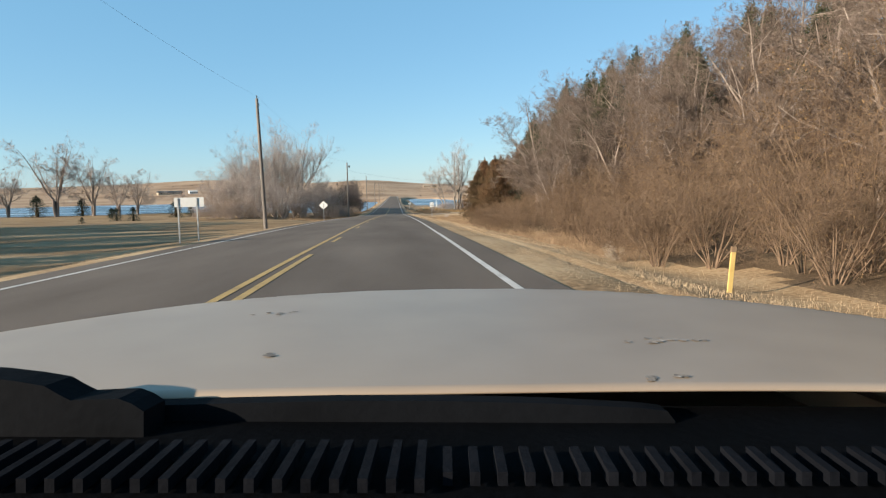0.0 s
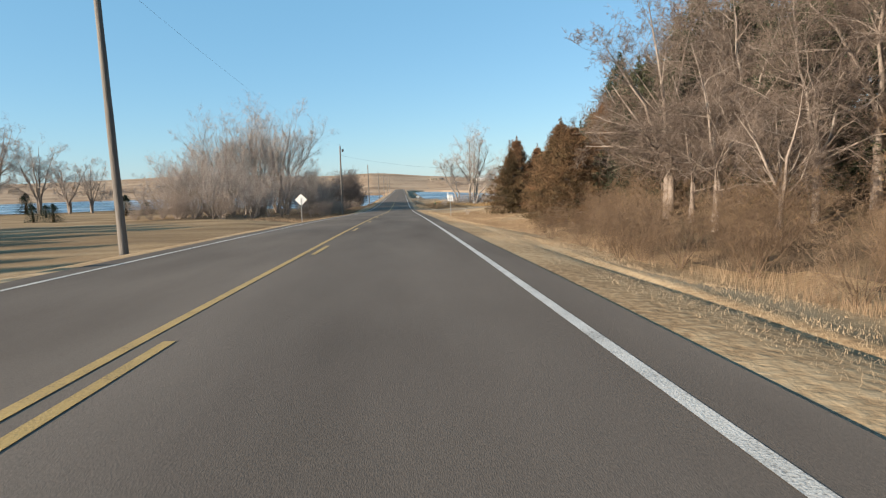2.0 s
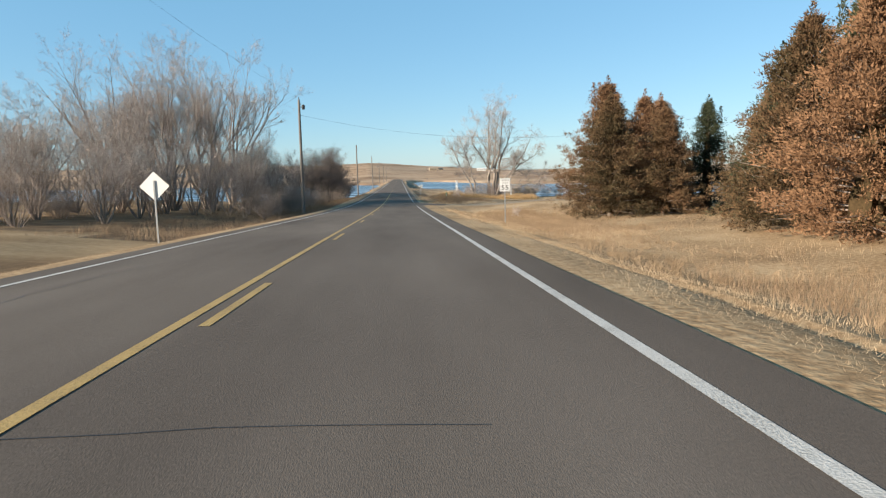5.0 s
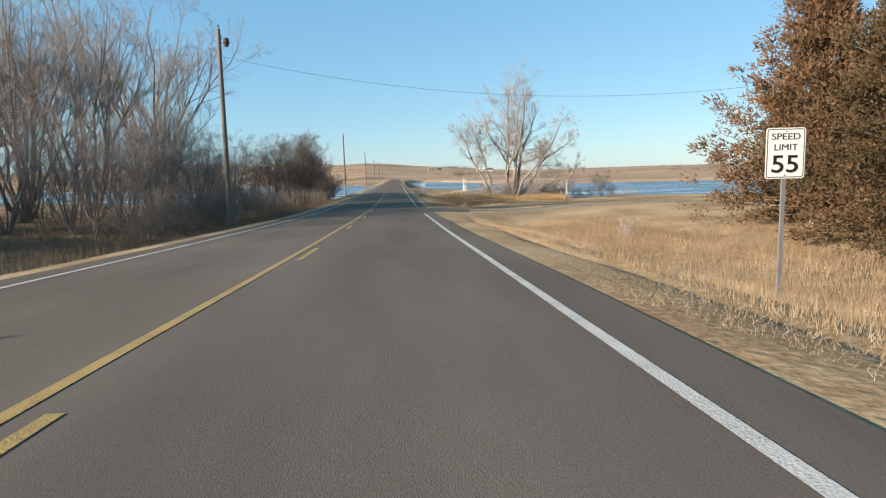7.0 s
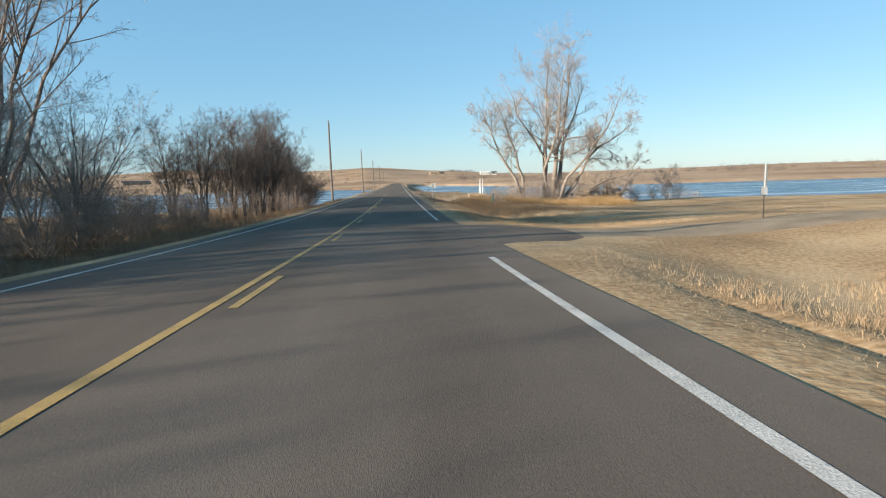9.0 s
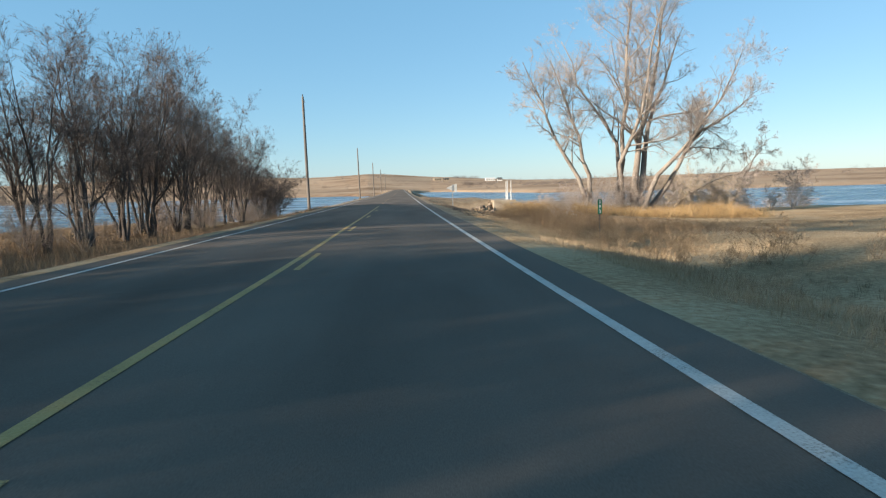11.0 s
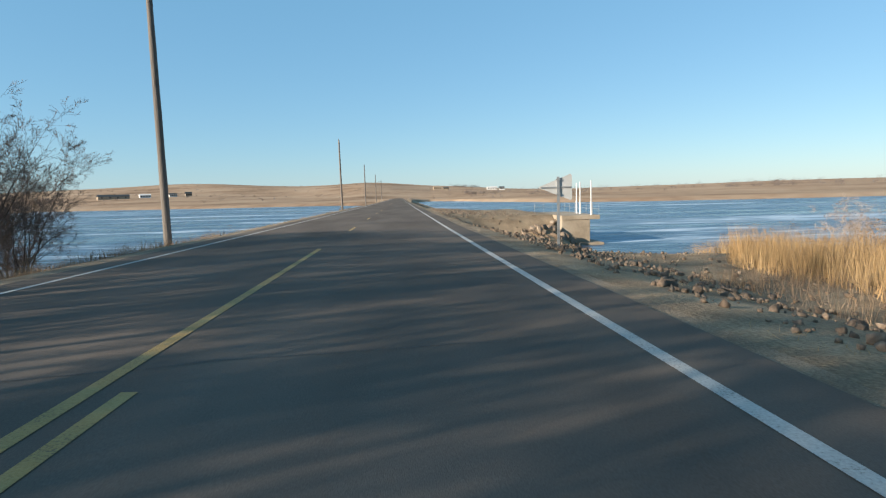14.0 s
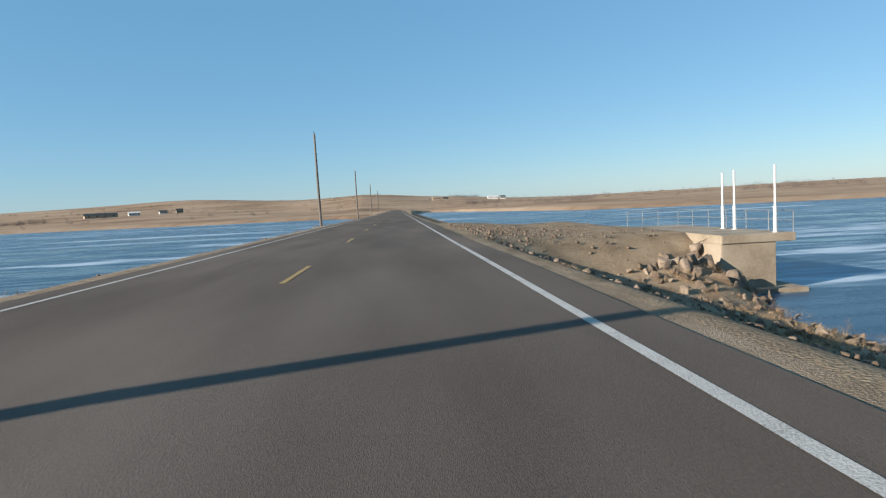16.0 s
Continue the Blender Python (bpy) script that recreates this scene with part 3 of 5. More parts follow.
def fan_stems(rng, count, height, lean, fork=0.0, bend=.5):
    """Stems that leave one foot and lean apart; a low bend makes them arch outwards early."""
    out = []
    for k in range(count):
        a = 2 * math.pi * (k + rng.uniform(-.35, .35)) / count
        l = lean * rng.uniform(.35, 1.2)
        h = height * rng.uniform(.72, 1.08)
        c, q = math.cos(a), math.sin(a)
        out.append([(c * .06, q * .06, -.2), (l * .08 * c, l * .08 * q, max(fork, .05)), (l * bend * c, l * bend * q, fork + (h - fork) * .5), (l * c, l * q, h)])
    return out

def cedar_arrays(seed, height, width, n, spiky=.3):
    """A juniper: a tapered stem, whorls of boughs, and thousands of short upswept sprays round them."""
    rng = np.random.default_rng(seed)
    boughs, pts, dirs = [], [], []
    nb = int(170 + n / 300)
    lobes = rng.uniform(0, 2 * math.pi, 6)
    for i in range(nb):
        t = (i + rng.uniform(0, 1)) / nb
        z = height * (.03 + .94 * t ** .95)
        az = rng.uniform(0, 2 * math.pi)
        prof = (1 - t) ** .84
        bulge = 1 + .15 * math.sin(3 * az + lobes[int(t * 5)]) + .20 * math.sin(5 * az + 23 * t + lobes[0]) + rng.normal(0, .14)
        L = width * prof * bulge + .14
        up = -.12 + 1.0 * t ** .7
        d = unit(np.array([math.cos(az), math.sin(az), up]))
        a = np.array([0, 0, z * .97])
        b = a + d * L * .8
        boughs.append((*a, *b, .02 + .03 * (1 - t), .008))
        m = max(6, int(n / nb * (L / width + .2) * 1.25))
        nt = max(3, int(11 * L / width))
        ts = rng.uniform(.12, 1.03, nt) ** .62
        tc = a + np.outer(ts * L, d) + rng.normal(0, .05 * width * (1.15 - t) + .04, (nt, 3)) * np.array([1, 1, .7])
        o = rng.normal(0, 1, (m, 3))
        o /= np.linalg.norm(o, axis=1)[:, None]
        q = tc[rng.integers(0, nt, m)] + o * rng.uniform(0, .24, (m, 1)) ** .8 * np.array([1, 1, .7])
        pts.append(q)
        dd = d * .8 + o * .7 + rng.normal(0, .35, (m, 3)) + np.array([0, 0, .35])
        dirs.append(dd)
    # leaders that break the outline
    for k in range(4):
        a0 = np.array([rng.normal(0, .16 * width), rng.normal(0, .16 * width), height * rng.uniform(.62, .82)]) if k else np.array([0, 0, height * .86])
        m = 340
        s = rng.uniform(0, 1, m) ** 1.3
        o = rng.normal(0, 1, (m, 3))
        pts.append(a0 + np.outer(s, np.array([0, 0, height * .17])) + o * np.array([1, 1, .4]) * (.24 * (1.04 - s))[:, None])
        dirs.append(o * .8 + np.array([0, 0, .9]))
    p, a = np.concatenate(pts), np.concatenate(dirs)
    p[:, 2] = np.maximum(p[:, 2], .06)
    a /= np.linalg.norm(a, axis=1)[:, None]
    b = np.cross(a, rng.normal(0, 1, p.shape))
    b /= np.linalg.norm(b, axis=1)[:, None]
    s = rng.uniform(.06, .17, (len(p), 1)) * (.75 + height / 30)
    w = s * rng.uniform(.14, .26, (len(p), 1))
    v = np.stack([p + b * w, p - b * w, p + a * s], 1).reshape(-1, 3)
    f = np.arange(len(v)).reshape(-1, 3)
    # added dark core for the crown's inner shade: a lumpy cone of many facets
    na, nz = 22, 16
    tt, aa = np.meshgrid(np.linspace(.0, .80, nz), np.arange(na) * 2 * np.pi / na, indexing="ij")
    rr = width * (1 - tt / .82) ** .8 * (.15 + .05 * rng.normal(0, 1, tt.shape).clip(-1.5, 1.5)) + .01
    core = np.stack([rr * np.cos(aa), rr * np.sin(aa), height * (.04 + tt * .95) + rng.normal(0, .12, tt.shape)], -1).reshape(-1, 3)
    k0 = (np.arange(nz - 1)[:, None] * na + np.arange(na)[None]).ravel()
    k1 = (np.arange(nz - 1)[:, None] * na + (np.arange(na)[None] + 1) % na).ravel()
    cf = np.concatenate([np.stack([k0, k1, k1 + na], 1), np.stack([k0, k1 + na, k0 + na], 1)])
    line = resample([(0, 0, -.3), (0, 0, height * .5), (0, 0, height * .98)], 6)[None]
    return limb_tubes(line, np.linspace(height * .02, .01, 6)[None], 7), tubes(boughs[::3], 4), (v, f), (core, cf)

def cedar(name, seed, height, width, n, label, mat_leaf, group="", category="tree"):
    (wv, wf), (bv, bf), (lv, lf), (iv, jf) = cedar_arrays(seed, height, width, n)
    t = empty(name, Matrix(), label, category, group)
    part_np("trunk", wv, wf, M_BARK, t, smooth=True)
    tagged(part_np("branchwork", bv, bf, M_BARK, t), kind="stuff")
    part_np("crown", lv, lf, mat_leaf, t)
    part_np("inner_shade_cone", iv, jf, M_CEDARSHADE, t, "dark filler cone with the crown's inner shade in its colour")
    return t

def at(x, y, s=1.0, rz=0.0, sink=.08, sz=None):
    return Matrix.Translation((x, y, float(land(x, y)) - sink)) @ Matrix.Rotation(radians(rz), 4, "Z") @ Matrix.Diagonal((s, s, sz or s, 1))

def plant(proto, x, y, s=1.0, rz=0.0, sz=None, label="", sink=.08):
    c = copy_thing(proto, Matrix())
    c.matrix_basis = at(x, y, s, rz, sink, sz)
    if label:
        c["label"] = label
    return c

def settle(proto, x, y, s=1.0, rz=0.0, sz=None):
    proto.matrix_basis = at(x, y, s, rz, .08, sz)
    return proto

# -- the wooded hill on the right --
def merge(variants, places):
    """Join transformed copies of (verts, faces) variants; places: variant, x, y, scale, turn, height scale."""
    vs, fs, base = [], [], 0
    tri = [variants[0][1]] if not isinstance(variants[0][1], list) else variants[0][1]
    fs = [[] for _ in tri]
    for k, x, y, s, a, sz in places:
        v, f = variants[k]
        c, q = math.cos(a), math.sin(a)
        w = np.stack([(v[:, 0] * c - v[:, 1] * q) * s + x, (v[:, 0] * q + v[:, 1] * c) * s + y, v[:, 2] * sz + float(land(x, y)) - .05], 1)
        vs.append(w)
        for slot, g in zip(fs, f if isinstance(f, list) else [f]):
            slot.append(g + base)
        base += len(v)
    return np.concatenate(vs), [np.concatenate(q) for q in fs]

def shrub_variants(seeds, height, spread, leaves, leaf_size, width=.012, stems=10, per=(6, 7), fine=14, angle=50, up=.06):
    """Leafless shrubs as (verts, faces), and the withered leaves caught in them."""
    woods, lvs = [], []
    for sd in seeds:
        rng = np.random.default_rng(sd)
        orders = [dict(per=per[0], t0=.15, angle=angle, ratio=.46, up=up, wig=.2, k=4, rmin=width * .38), dict(per=per[1], t0=.1, angle=angle + 6, ratio=.52, up=up * .6, k=2, rmin=width * .32)]
        (wv, wf), (tv, tf) = wood_arrays(rng, fan_stems(rng, stems, height * .86, spread, .05, .55), height * .007, orders, dict(per=fine, width=width * .7, ratio=.6, angle=55), wood=0)
        v, f = stack([(wv, wf[0]), (tv, tf[0]), (tv, tf[1])])
        woods.append((v, f))
        rr = np.random.default_rng(sd + 99)
        lvs.append(leaf_bits(tv[rr.integers(0, len(tv), leaves)], leaf_size, rr))
    return woods, lvs

def build_hill_brush():
    rng = np.random.default_rng(11)
    fine = shrub_variants((1, 2, 3), 3.6, 2.1, 2300, .028, .009, stems=9)
    rough = shrub_variants((4,), 3.6, 2.0, 700, .05, .013, stems=8, per=(6, 6))
    woods, lvs = fine[0] + rough[0], fine[1] + rough[1]
    places = []
    y = -14.0
    for row, (x0, n, h0, h1) in enumerate(((10.6, 52, .72, 1.1), (12.8, 40, .95, 1.35), (16.3, 22, 1.2, 1.6), (21, 10, 1.3, 1.7))):
        for i in range(n):
            yy = -16 + (80 - 2 * row) * (i + rng.uniform(0, 1)) / n
            if yy > (54, 57, 60, 70)[row]:
                continue
            s = rng.uniform(h0, h1) * (1 - .42 * float(smooth01((yy - 24) / 10)) if row < 3 else 1)
            xx = x0 + rng.normal(0, .7) + (0.8 * wave(yy, yy * 0, 9, 1) if row < 2 else 0) - .01 * max(0, yy - 36)
            places.append((int(rng.integers(0, 3)) if row < 2 else 3, xx, yy, s, rng.uniform(0, 6.28), s * rng.uniform(.85, 1.15)))
    v, f = merge(woods, places)
    tagged(new("brush", mesh_np("brush", v, f, M_BRUSH, True)), "dense tangled brown leafless brush covering the roadside hill", "brush", kind="stuff")
    v, f = merge(lvs, places)
    tagged(new("dead_leaves", mesh_np("dead_leaves", v, f, M_LEAFDEAD)), "withered brown leaves clinging to the hillside brush", "leaves", kind="stuff")

def build_hill_trees():
    rng = np.random.default_rng(12)
    lab = "bare grey deciduous tree with tangled twigs on the brushy hill"
    protos = []
    for k in range(4):
        r = np.random.default_rng(300 + k)
        f = 1.8 + .4 * k
        foot = (r.normal(0, .12), r.normal(0, .12), f)
        stems = [[(0, 0, -.2), foot, (foot[0] + l * math.cos(g) * .45, foot[1] + l * math.sin(g) * .45, f + h * .55), (foot[0] + l * math.cos(g), foot[1] + l * math.sin(g), f + h)]
                 for l, g, h in ((r.uniform(.6, 1.4), r.uniform(0, 6.3), 5.8), (r.uniform(2.0, 2.8), r.uniform(0, 2), 4.4), (r.uniform(2.0, 3.0), r.uniform(3, 5), 4.0))]
        orders = [dict(per=14, t0=.22, angle=60, ratio=.44, up=.03, wig=.16, k=6, rad=.5), dict(per=8, t0=.1, angle=52, ratio=.5, up=.02, wig=.18, k=4, rad=.5), dict(per=8, t0=.08, angle=50, ratio=.48, up=.02, k=2, rmin=.005)]
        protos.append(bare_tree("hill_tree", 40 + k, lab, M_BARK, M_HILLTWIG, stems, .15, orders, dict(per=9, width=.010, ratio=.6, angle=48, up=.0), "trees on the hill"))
    spots = [(15.0, 49.8, 1.2), (16.8, 35.3, 1.2), (18.6, 56.5, .9), (13.8, 43, 1.0), (17.5, 44, 1.1), (18, 27, 1.1), (20, 38, 1.2), (16, 18, .9), (21, 20, 1.1), (23, 30, 1.2), (19, 10, .95), (24, 46, 1.2), (20, 53, 1.15), (25, 12, 1.1), (17, 58, 1.0), (28, 36, 1.1), (28, 22, 1.1), (22, 62, 1.2), (18, 2, .95), (14.6, 46.5, .9), (16.2, 52.5, 1.1), (13.4, 38.5, .8), (15.6, 40, 1.0), (18.5, 32, 1.1), (19.5, 23, 1.15), (21.5, 43, 1.2), (22.5, 36, 1.2), (23.5, 26, 1.2), (25.5, 38, 1.25), (26, 30, 1.2), (21, 14, 1.2), (24, 18, 1.25), (27, 16, 1.3), (26.5, 44, 1.2), (30, 28, 1.3), (30.5, 18, 1.3), (17.8, 48, 1.1), (19.5, 50, 1.2), (22.5, 54, 1.2), (17.3, 39.5, 1.1), (16.4, 29, 1.0), (15.8, 23.5, .95), (17.2, 13, 1.0), (31, 36, 1.2), (29.5, 46, 1.1), (17.2, 55, 1.0), (18.8, 52, 1.1), (20.4, 58, 1.2), (19.2, 62.5, 1.1), (23.5, 50, 1.25), (21.5, 56.5, 1.2), (24.5, 62, 1.2), (16.6, 60, .85)]
    for i, (x, y, s) in enumerate(spots):
        p = protos[i % 4]
        (settle if i < 4 else plant)(p, x, y, s * (1.12 if y >= 47 else .8 if x < 17 else 1.0), rng.uniform(0, 360))
    ced = [cedar("hill_cedar", 60 + k, 8.0, 2.3, 15000, "dark blue-green cedar standing above the bare brush of the hill", M_CEDARG, "cedars on the hill") for k in range(2)]
    spots = [(19.5, 56, 1.35), (22, 50, 1.3), (26, 33, 1.1), (24.5, 41, 1.3), (27, 28, 1.05), (21, 62, 1.3), (29, 40, 1.2), (28, 24, .9), (24, 58, 1.3), (18.5, 66, 1.25), (20.5, 70, 1.2), (31, 31, 1.1), (27, 48, 1.2), (19, 40, 1.0), (20, 47, 1.1), (21.5, 33, 1.0), (23, 24, .95), (17.5, 53, 1.0), (16.4, 57, 1.0), (18.2, 60, 1.05), (17.6, 44, .9), (22.6, 57, 1.35), (20.8, 53.5, 1.3), (25, 52, 1.35)]
    for i, (x, y, s) in enumerate(spots):
        (settle if i < 2 else plant)(ced[i % 2], x, y, s * (1.08 if y < 47 else 1.12), rng.uniform(0, 360))

VASE = [dict(per=15, t0=.3, angle=33, ratio=.34, up=.06, wig=.05, k=6, rad=.62, fall=.5), dict(per=8, t0=.25, angle=36, ratio=.46, up=.05, wig=.08, k=4, rad=.6, fall=.4), dict(per=6, t0=.2, angle=42, ratio=.46, up=.03, k=2, rmin=.005)]
BUSHY = [dict(per=10, t0=.2, angle=40, ratio=.42, up=.06, wig=.08, k=5, rad=.6, fall=.5), dict(per=7, t0=.2, angle=42, ratio=.48, up=.05, wig=.1, k=3, rad=.55, fall=.4), dict(per=5, t0=.15, angle=45, ratio=.5, up=.03, k=2, rmin=.0045)]

ROWTREE = [dict(per=12, t0=.16, angle=34, ratio=.42, up=.07, wig=.07, k=5, rad=.58, fall=.5), dict(per=8, t0=.2, angle=38, ratio=.48, up=.05, wig=.09, k=3, rad=.55, fall=.4), dict(per=6, t0=.15, angle=44, ratio=.5, up=.04, k=2, rmin=.0045)]

def build_cedar_grove():
    rng = np.random.default_rng(13)
    lab = "dense rusty brown-green winter cedar with boughs to the grass"
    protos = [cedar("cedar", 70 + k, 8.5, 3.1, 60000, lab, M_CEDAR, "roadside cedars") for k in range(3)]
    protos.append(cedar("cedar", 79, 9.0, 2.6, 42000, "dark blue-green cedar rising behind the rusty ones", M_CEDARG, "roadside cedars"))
    spots = [(13.4, 63.5, .84, 0), (12.9, 58.6, .74, 1), (16.4, 63, .95, 2), (15.4, 71.0, .9, 1), (16.8, 78, .95, 2), (19.5, 67, 1.15, 2), (21.5, 76, 1.1, 3), (18.8, 84, 1.05, 0), (22.5, 85.5, 1.2, 3), (23.5, 92, 1.1, 3),
             (16.8, 101.8, 1.0, 0), (18.9, 108.5, 1.25, 1), (21.8, 108, 1.12, 2), (24.6, 111.5, 1.15, 0), (20.6, 101.5, .9, 1), (25.5, 105, .95, 3), (26.5, 98, 1.05, 0), (22, 115, .85, 3)]
    used = set()
    for x, y, s, k in spots:
        (plant if k in used else settle)(protos[k], x, y, s, rng.uniform(0, 360))
        used.add(k)
    r = np.random.default_rng(81)
    bt = bare_tree("bare_tree", 81, "leafless grey tree rising behind the cedar grove", M_BARK, M_TWIG, fan_stems(r, 3, 10.5, 2.4, 2.5), .16, VASE, dict(per=6, width=.011, ratio=.55), "trees behind the cedars")
    settle(bt, 26, 88, 1.05)
    for x, y, s in ((28, 80, 1.1), (24.5, 79, 1.0), (29, 94, .95)):
        plant(bt, x, y, s, rng.uniform(0, 360))

def build_left_trees():
    rng = np.random.default_rng(14)
    # tall cottonwoods and the thicket by the pole
    tall = []
    for k in range(3):
        r = np.random.default_rng(90 + k)
        tall.append(bare_tree("tall_tree", 90 + k, "tall bare grey tree rising from the lakeside thicket", M_BARK, M_TWIG, fan_stems(r, 9 - k, 17.0, 7.2 - .8 * k, .6, .40), .19, VASE, dict(per=5, width=.010, ratio=.55), "trees by the lake"))
    spots = [(-21.8, 147.7, 1.15, 0), (-20.3, 131.5, .93, 1), (-24.5, 131.5, .95, 2), (-26.6, 103, .42, 1), (-27, 110, .5, 2), (-22, 126, .8, 0), (-14.2, 130, .5, 2), (-28.5, 128, .85, 1), (-30.5, 134, .85, 0)]
    used = set()
    for x, y, s, k in spots:
        (plant if k in used else settle)(tall[k], x, y, s, rng.uniform(0, 360))
        used.add(k)
    mid = []
    for k in range(3):
        r = np.random.default_rng(100 + k)
        mid.append(bare_tree("thicket_tree", 100 + k, "many-stemmed bare grey-brown tree in the roadside thicket", M_BARK, M_TWIG, fan_stems(r, 7, 7.6, 3.6, .2, .45), .085, BUSHY, dict(per=4, width=.010, ratio=.6, angle=42), "thicket beside the road"))
    spots = [(-21, 97, .62, 1), (-24, 99, .72, 0), (-27, 101.5, .7, 1), (-30, 105, .7, 2), (-17, 100, .6, 0), (-19, 103.5, .7, 2), (-16.2, 105.5, .6, 1), (-18.4, 108.5, .72, 0), (-24, 105, .9, 2), (-27, 110, 1.05, 0), (-31, 112, 1.0, 1), (-23, 113, 1.0, 2), (-28, 118, 1.1, 0), (-33, 120, 1.05, 2), (-22.5, 119, 1.0, 1), (-26, 123, 1.1, 2),
             (-12.6, 119, .7, 1), (-14.5, 124, .8, 0), (-12.4, 130, .72, 2), (-13.4, 134, .8, 1), (-16.5, 121, .9, 1), (-16.5, 136, .8, 2), (-13.6, 141.5, .8, 0), (-12.2, 138.4, .78, 2), (-15.2, 144.5, .55, 1), (-16.4, 148.5, .6, 2), (-14.6, 139, .75, 1), (-18, 127, .9, 0), (-13.4, 115.5, .6, 0), (-13.0, 124.5, .7, 2), (-14.6, 128, .85, 1), (-15.6, 132.5, .9, 0), (-16.4, 115, .75, 2), (-19.5, 117, .9, 0)]
    used = set()
    for x, y, s, k in spots:
        (plant if k in used else settle)(mid[k], x, y, s, rng.uniform(0, 360))
        used.add(k)
    # a row of dark trees along the causeway, clear-stemmed, with shrubs at its end
    row = []
    for k in range(4):
        r = np.random.default_rng(110 + k)
        row.append(bare_tree("roadside_tree", 110 + k, "bare dark-stemmed tree in the row above the lake", M_DARKBARK, M_DARKTWIG, fan_stems(r, 3 + k % 2, 7.8, 2.3, .5 + .35 * (k % 3), .4), .09, ROWTREE, dict(per=5, width=.009, ratio=.6, angle=42), "row of trees along the causeway"))
    spots = []
    for k in range(24):
        y = 152.6 + 1.42 * k
        spots.append((-10.9 - 2.6 * float(smooth01((161 - y) / 9)) + .012 * (y - 150) * (y > 150) + (-.9 if k % 2 else .5) + rng.normal(0, .3), y + rng.normal(0, .3), float(np.interp(y, [152, 156, 165, 174, 181, 186], [.8, .86, 1.04, 1.0, .9, .78])) * rng.uniform(.9, 1.08), k % 4))
    used = set()
    for x, y, s, k in spots:
        (plant if k in used else settle)(row[k], x, y, s, rng.uniform(0, 360))
        used.add(k)
    dark = []
    for k in range(2):
        r = np.random.default_rng(116 + k)
        dark.append(bare_tree("roadside_shrub", 116 + k, "bare dark purplish shrub on the bank above the lake", M_DARKBARK, M_DARKTWIG, fan_stems(r, 8, 6.2, 2.6, .2, .4), .05, BUSHY, dict(per=6, width=.010, ratio=.6, angle=42), "shrubs along the causeway"))
    spots = [(-9.6, 187.2, .82, 0), (-9.4, 189.4, .74, 1), (-9.2, 191.4, .64, 0), (-10.3, 190.6, .74, 1), (-10.4, 192.6, .56, 0), (-11.2, 187, .85, 1), (-12.6, 165, .8, 0), (-12.4, 172, .8, 1)]
    used = set()
    for x, y, s, k in spots:
        (plant if k in used else settle)(dark[k], x, y, s, rng.uniform(0, 360))
        used.add(k)
    # oak and its neighbours by the lake
    r = np.random.default_rng(121)
    oak = bare_tree("oak_tree", 121, "large spreading bare oak standing on the mown lakeside field", M_BARK, M_TWIG, fan_stems(r, 5, 12.5, 5.2, 2.6, .5), .27, [dict(per=12, t0=.25, angle=52, ratio=.38, up=.04, wig=.12, k=5, rad=.5), dict(per=8, t0=.12, angle=46, ratio=.46, up=.03, wig=.14, k=3), dict(per=7, t0=.1, angle=44, ratio=.5, up=.02, k=2, rmin=.008)], dict(per=6, width=.018, ratio=.6), "trees on the field")
    settle(oak, -80, 149, 1.35, 30)
    for x, y, s, a in ((-72.3, 151, 1.1, 100), (-66, 150, .85, 200), (-61, 149, .75, 300), (-93, 152, .9, 60), (-51, 149, .45, 10), (-104, 150, .9, 10), (-117, 140, 1.0, 200)):
        plant(oak, x, y, s, a, label="slender bare tree standing on the mown lakeside field")
    sp = cedar("small_spruce", 131, 3.0, 1.35, 4000, "small dark evergreen on the mown field by the lake", M_SPRUCE, "small evergreens on the field")
    settle(sp, -43.2, 124, 1.15)
    for x, y, s in ((-41.5, 128, .8), (-45.5, 102.5, .75), (-42.1, 101, .8), (-84, 148, 1.7), (-75, 151, 1.4), (-56, 124, .75), (-46, 92, .35)):
        plant(sp, x, y, s, rng.uniform(0, 360))
    # evergreens and bare trees whose long shadows stripe the field
    for x, y, s in ((-62, 18, 1.0), (-84, 18, 1.0), (-66, -12, 1.0), (-104, 76, 1.1)):
        plant(oak, x, y, s, rng.uniform(0, 360), label="bare tree at the far side of the mown field")
    for x, y, s in ((-26, 22, 2.6), (-30, 28, 2.4), (-33.5, 32, 2.8), (-36, 37, 2.5), (-40, 42, 2.9), (-44, 47, 2.8), (-48, 52, 3.2), (-53, 56, 4.0), (-58, 61, 4.2), (-63, 66, 4.4), (-31, 17, 3.0), (-37, 25, 3.2), (-42, 31, 3.0), (-48, 38, 3.4), (-54, 45, 3.6), (-60, 51, 3.8), (-66, 58, 4.2), (-24, 14, 2.4), (-22, 8, 2.4), (-27, 10, 2.6)):
        plant(sp, x, y, s, rng.uniform(0, 360), label="tall dark evergreen at the far side of the field")

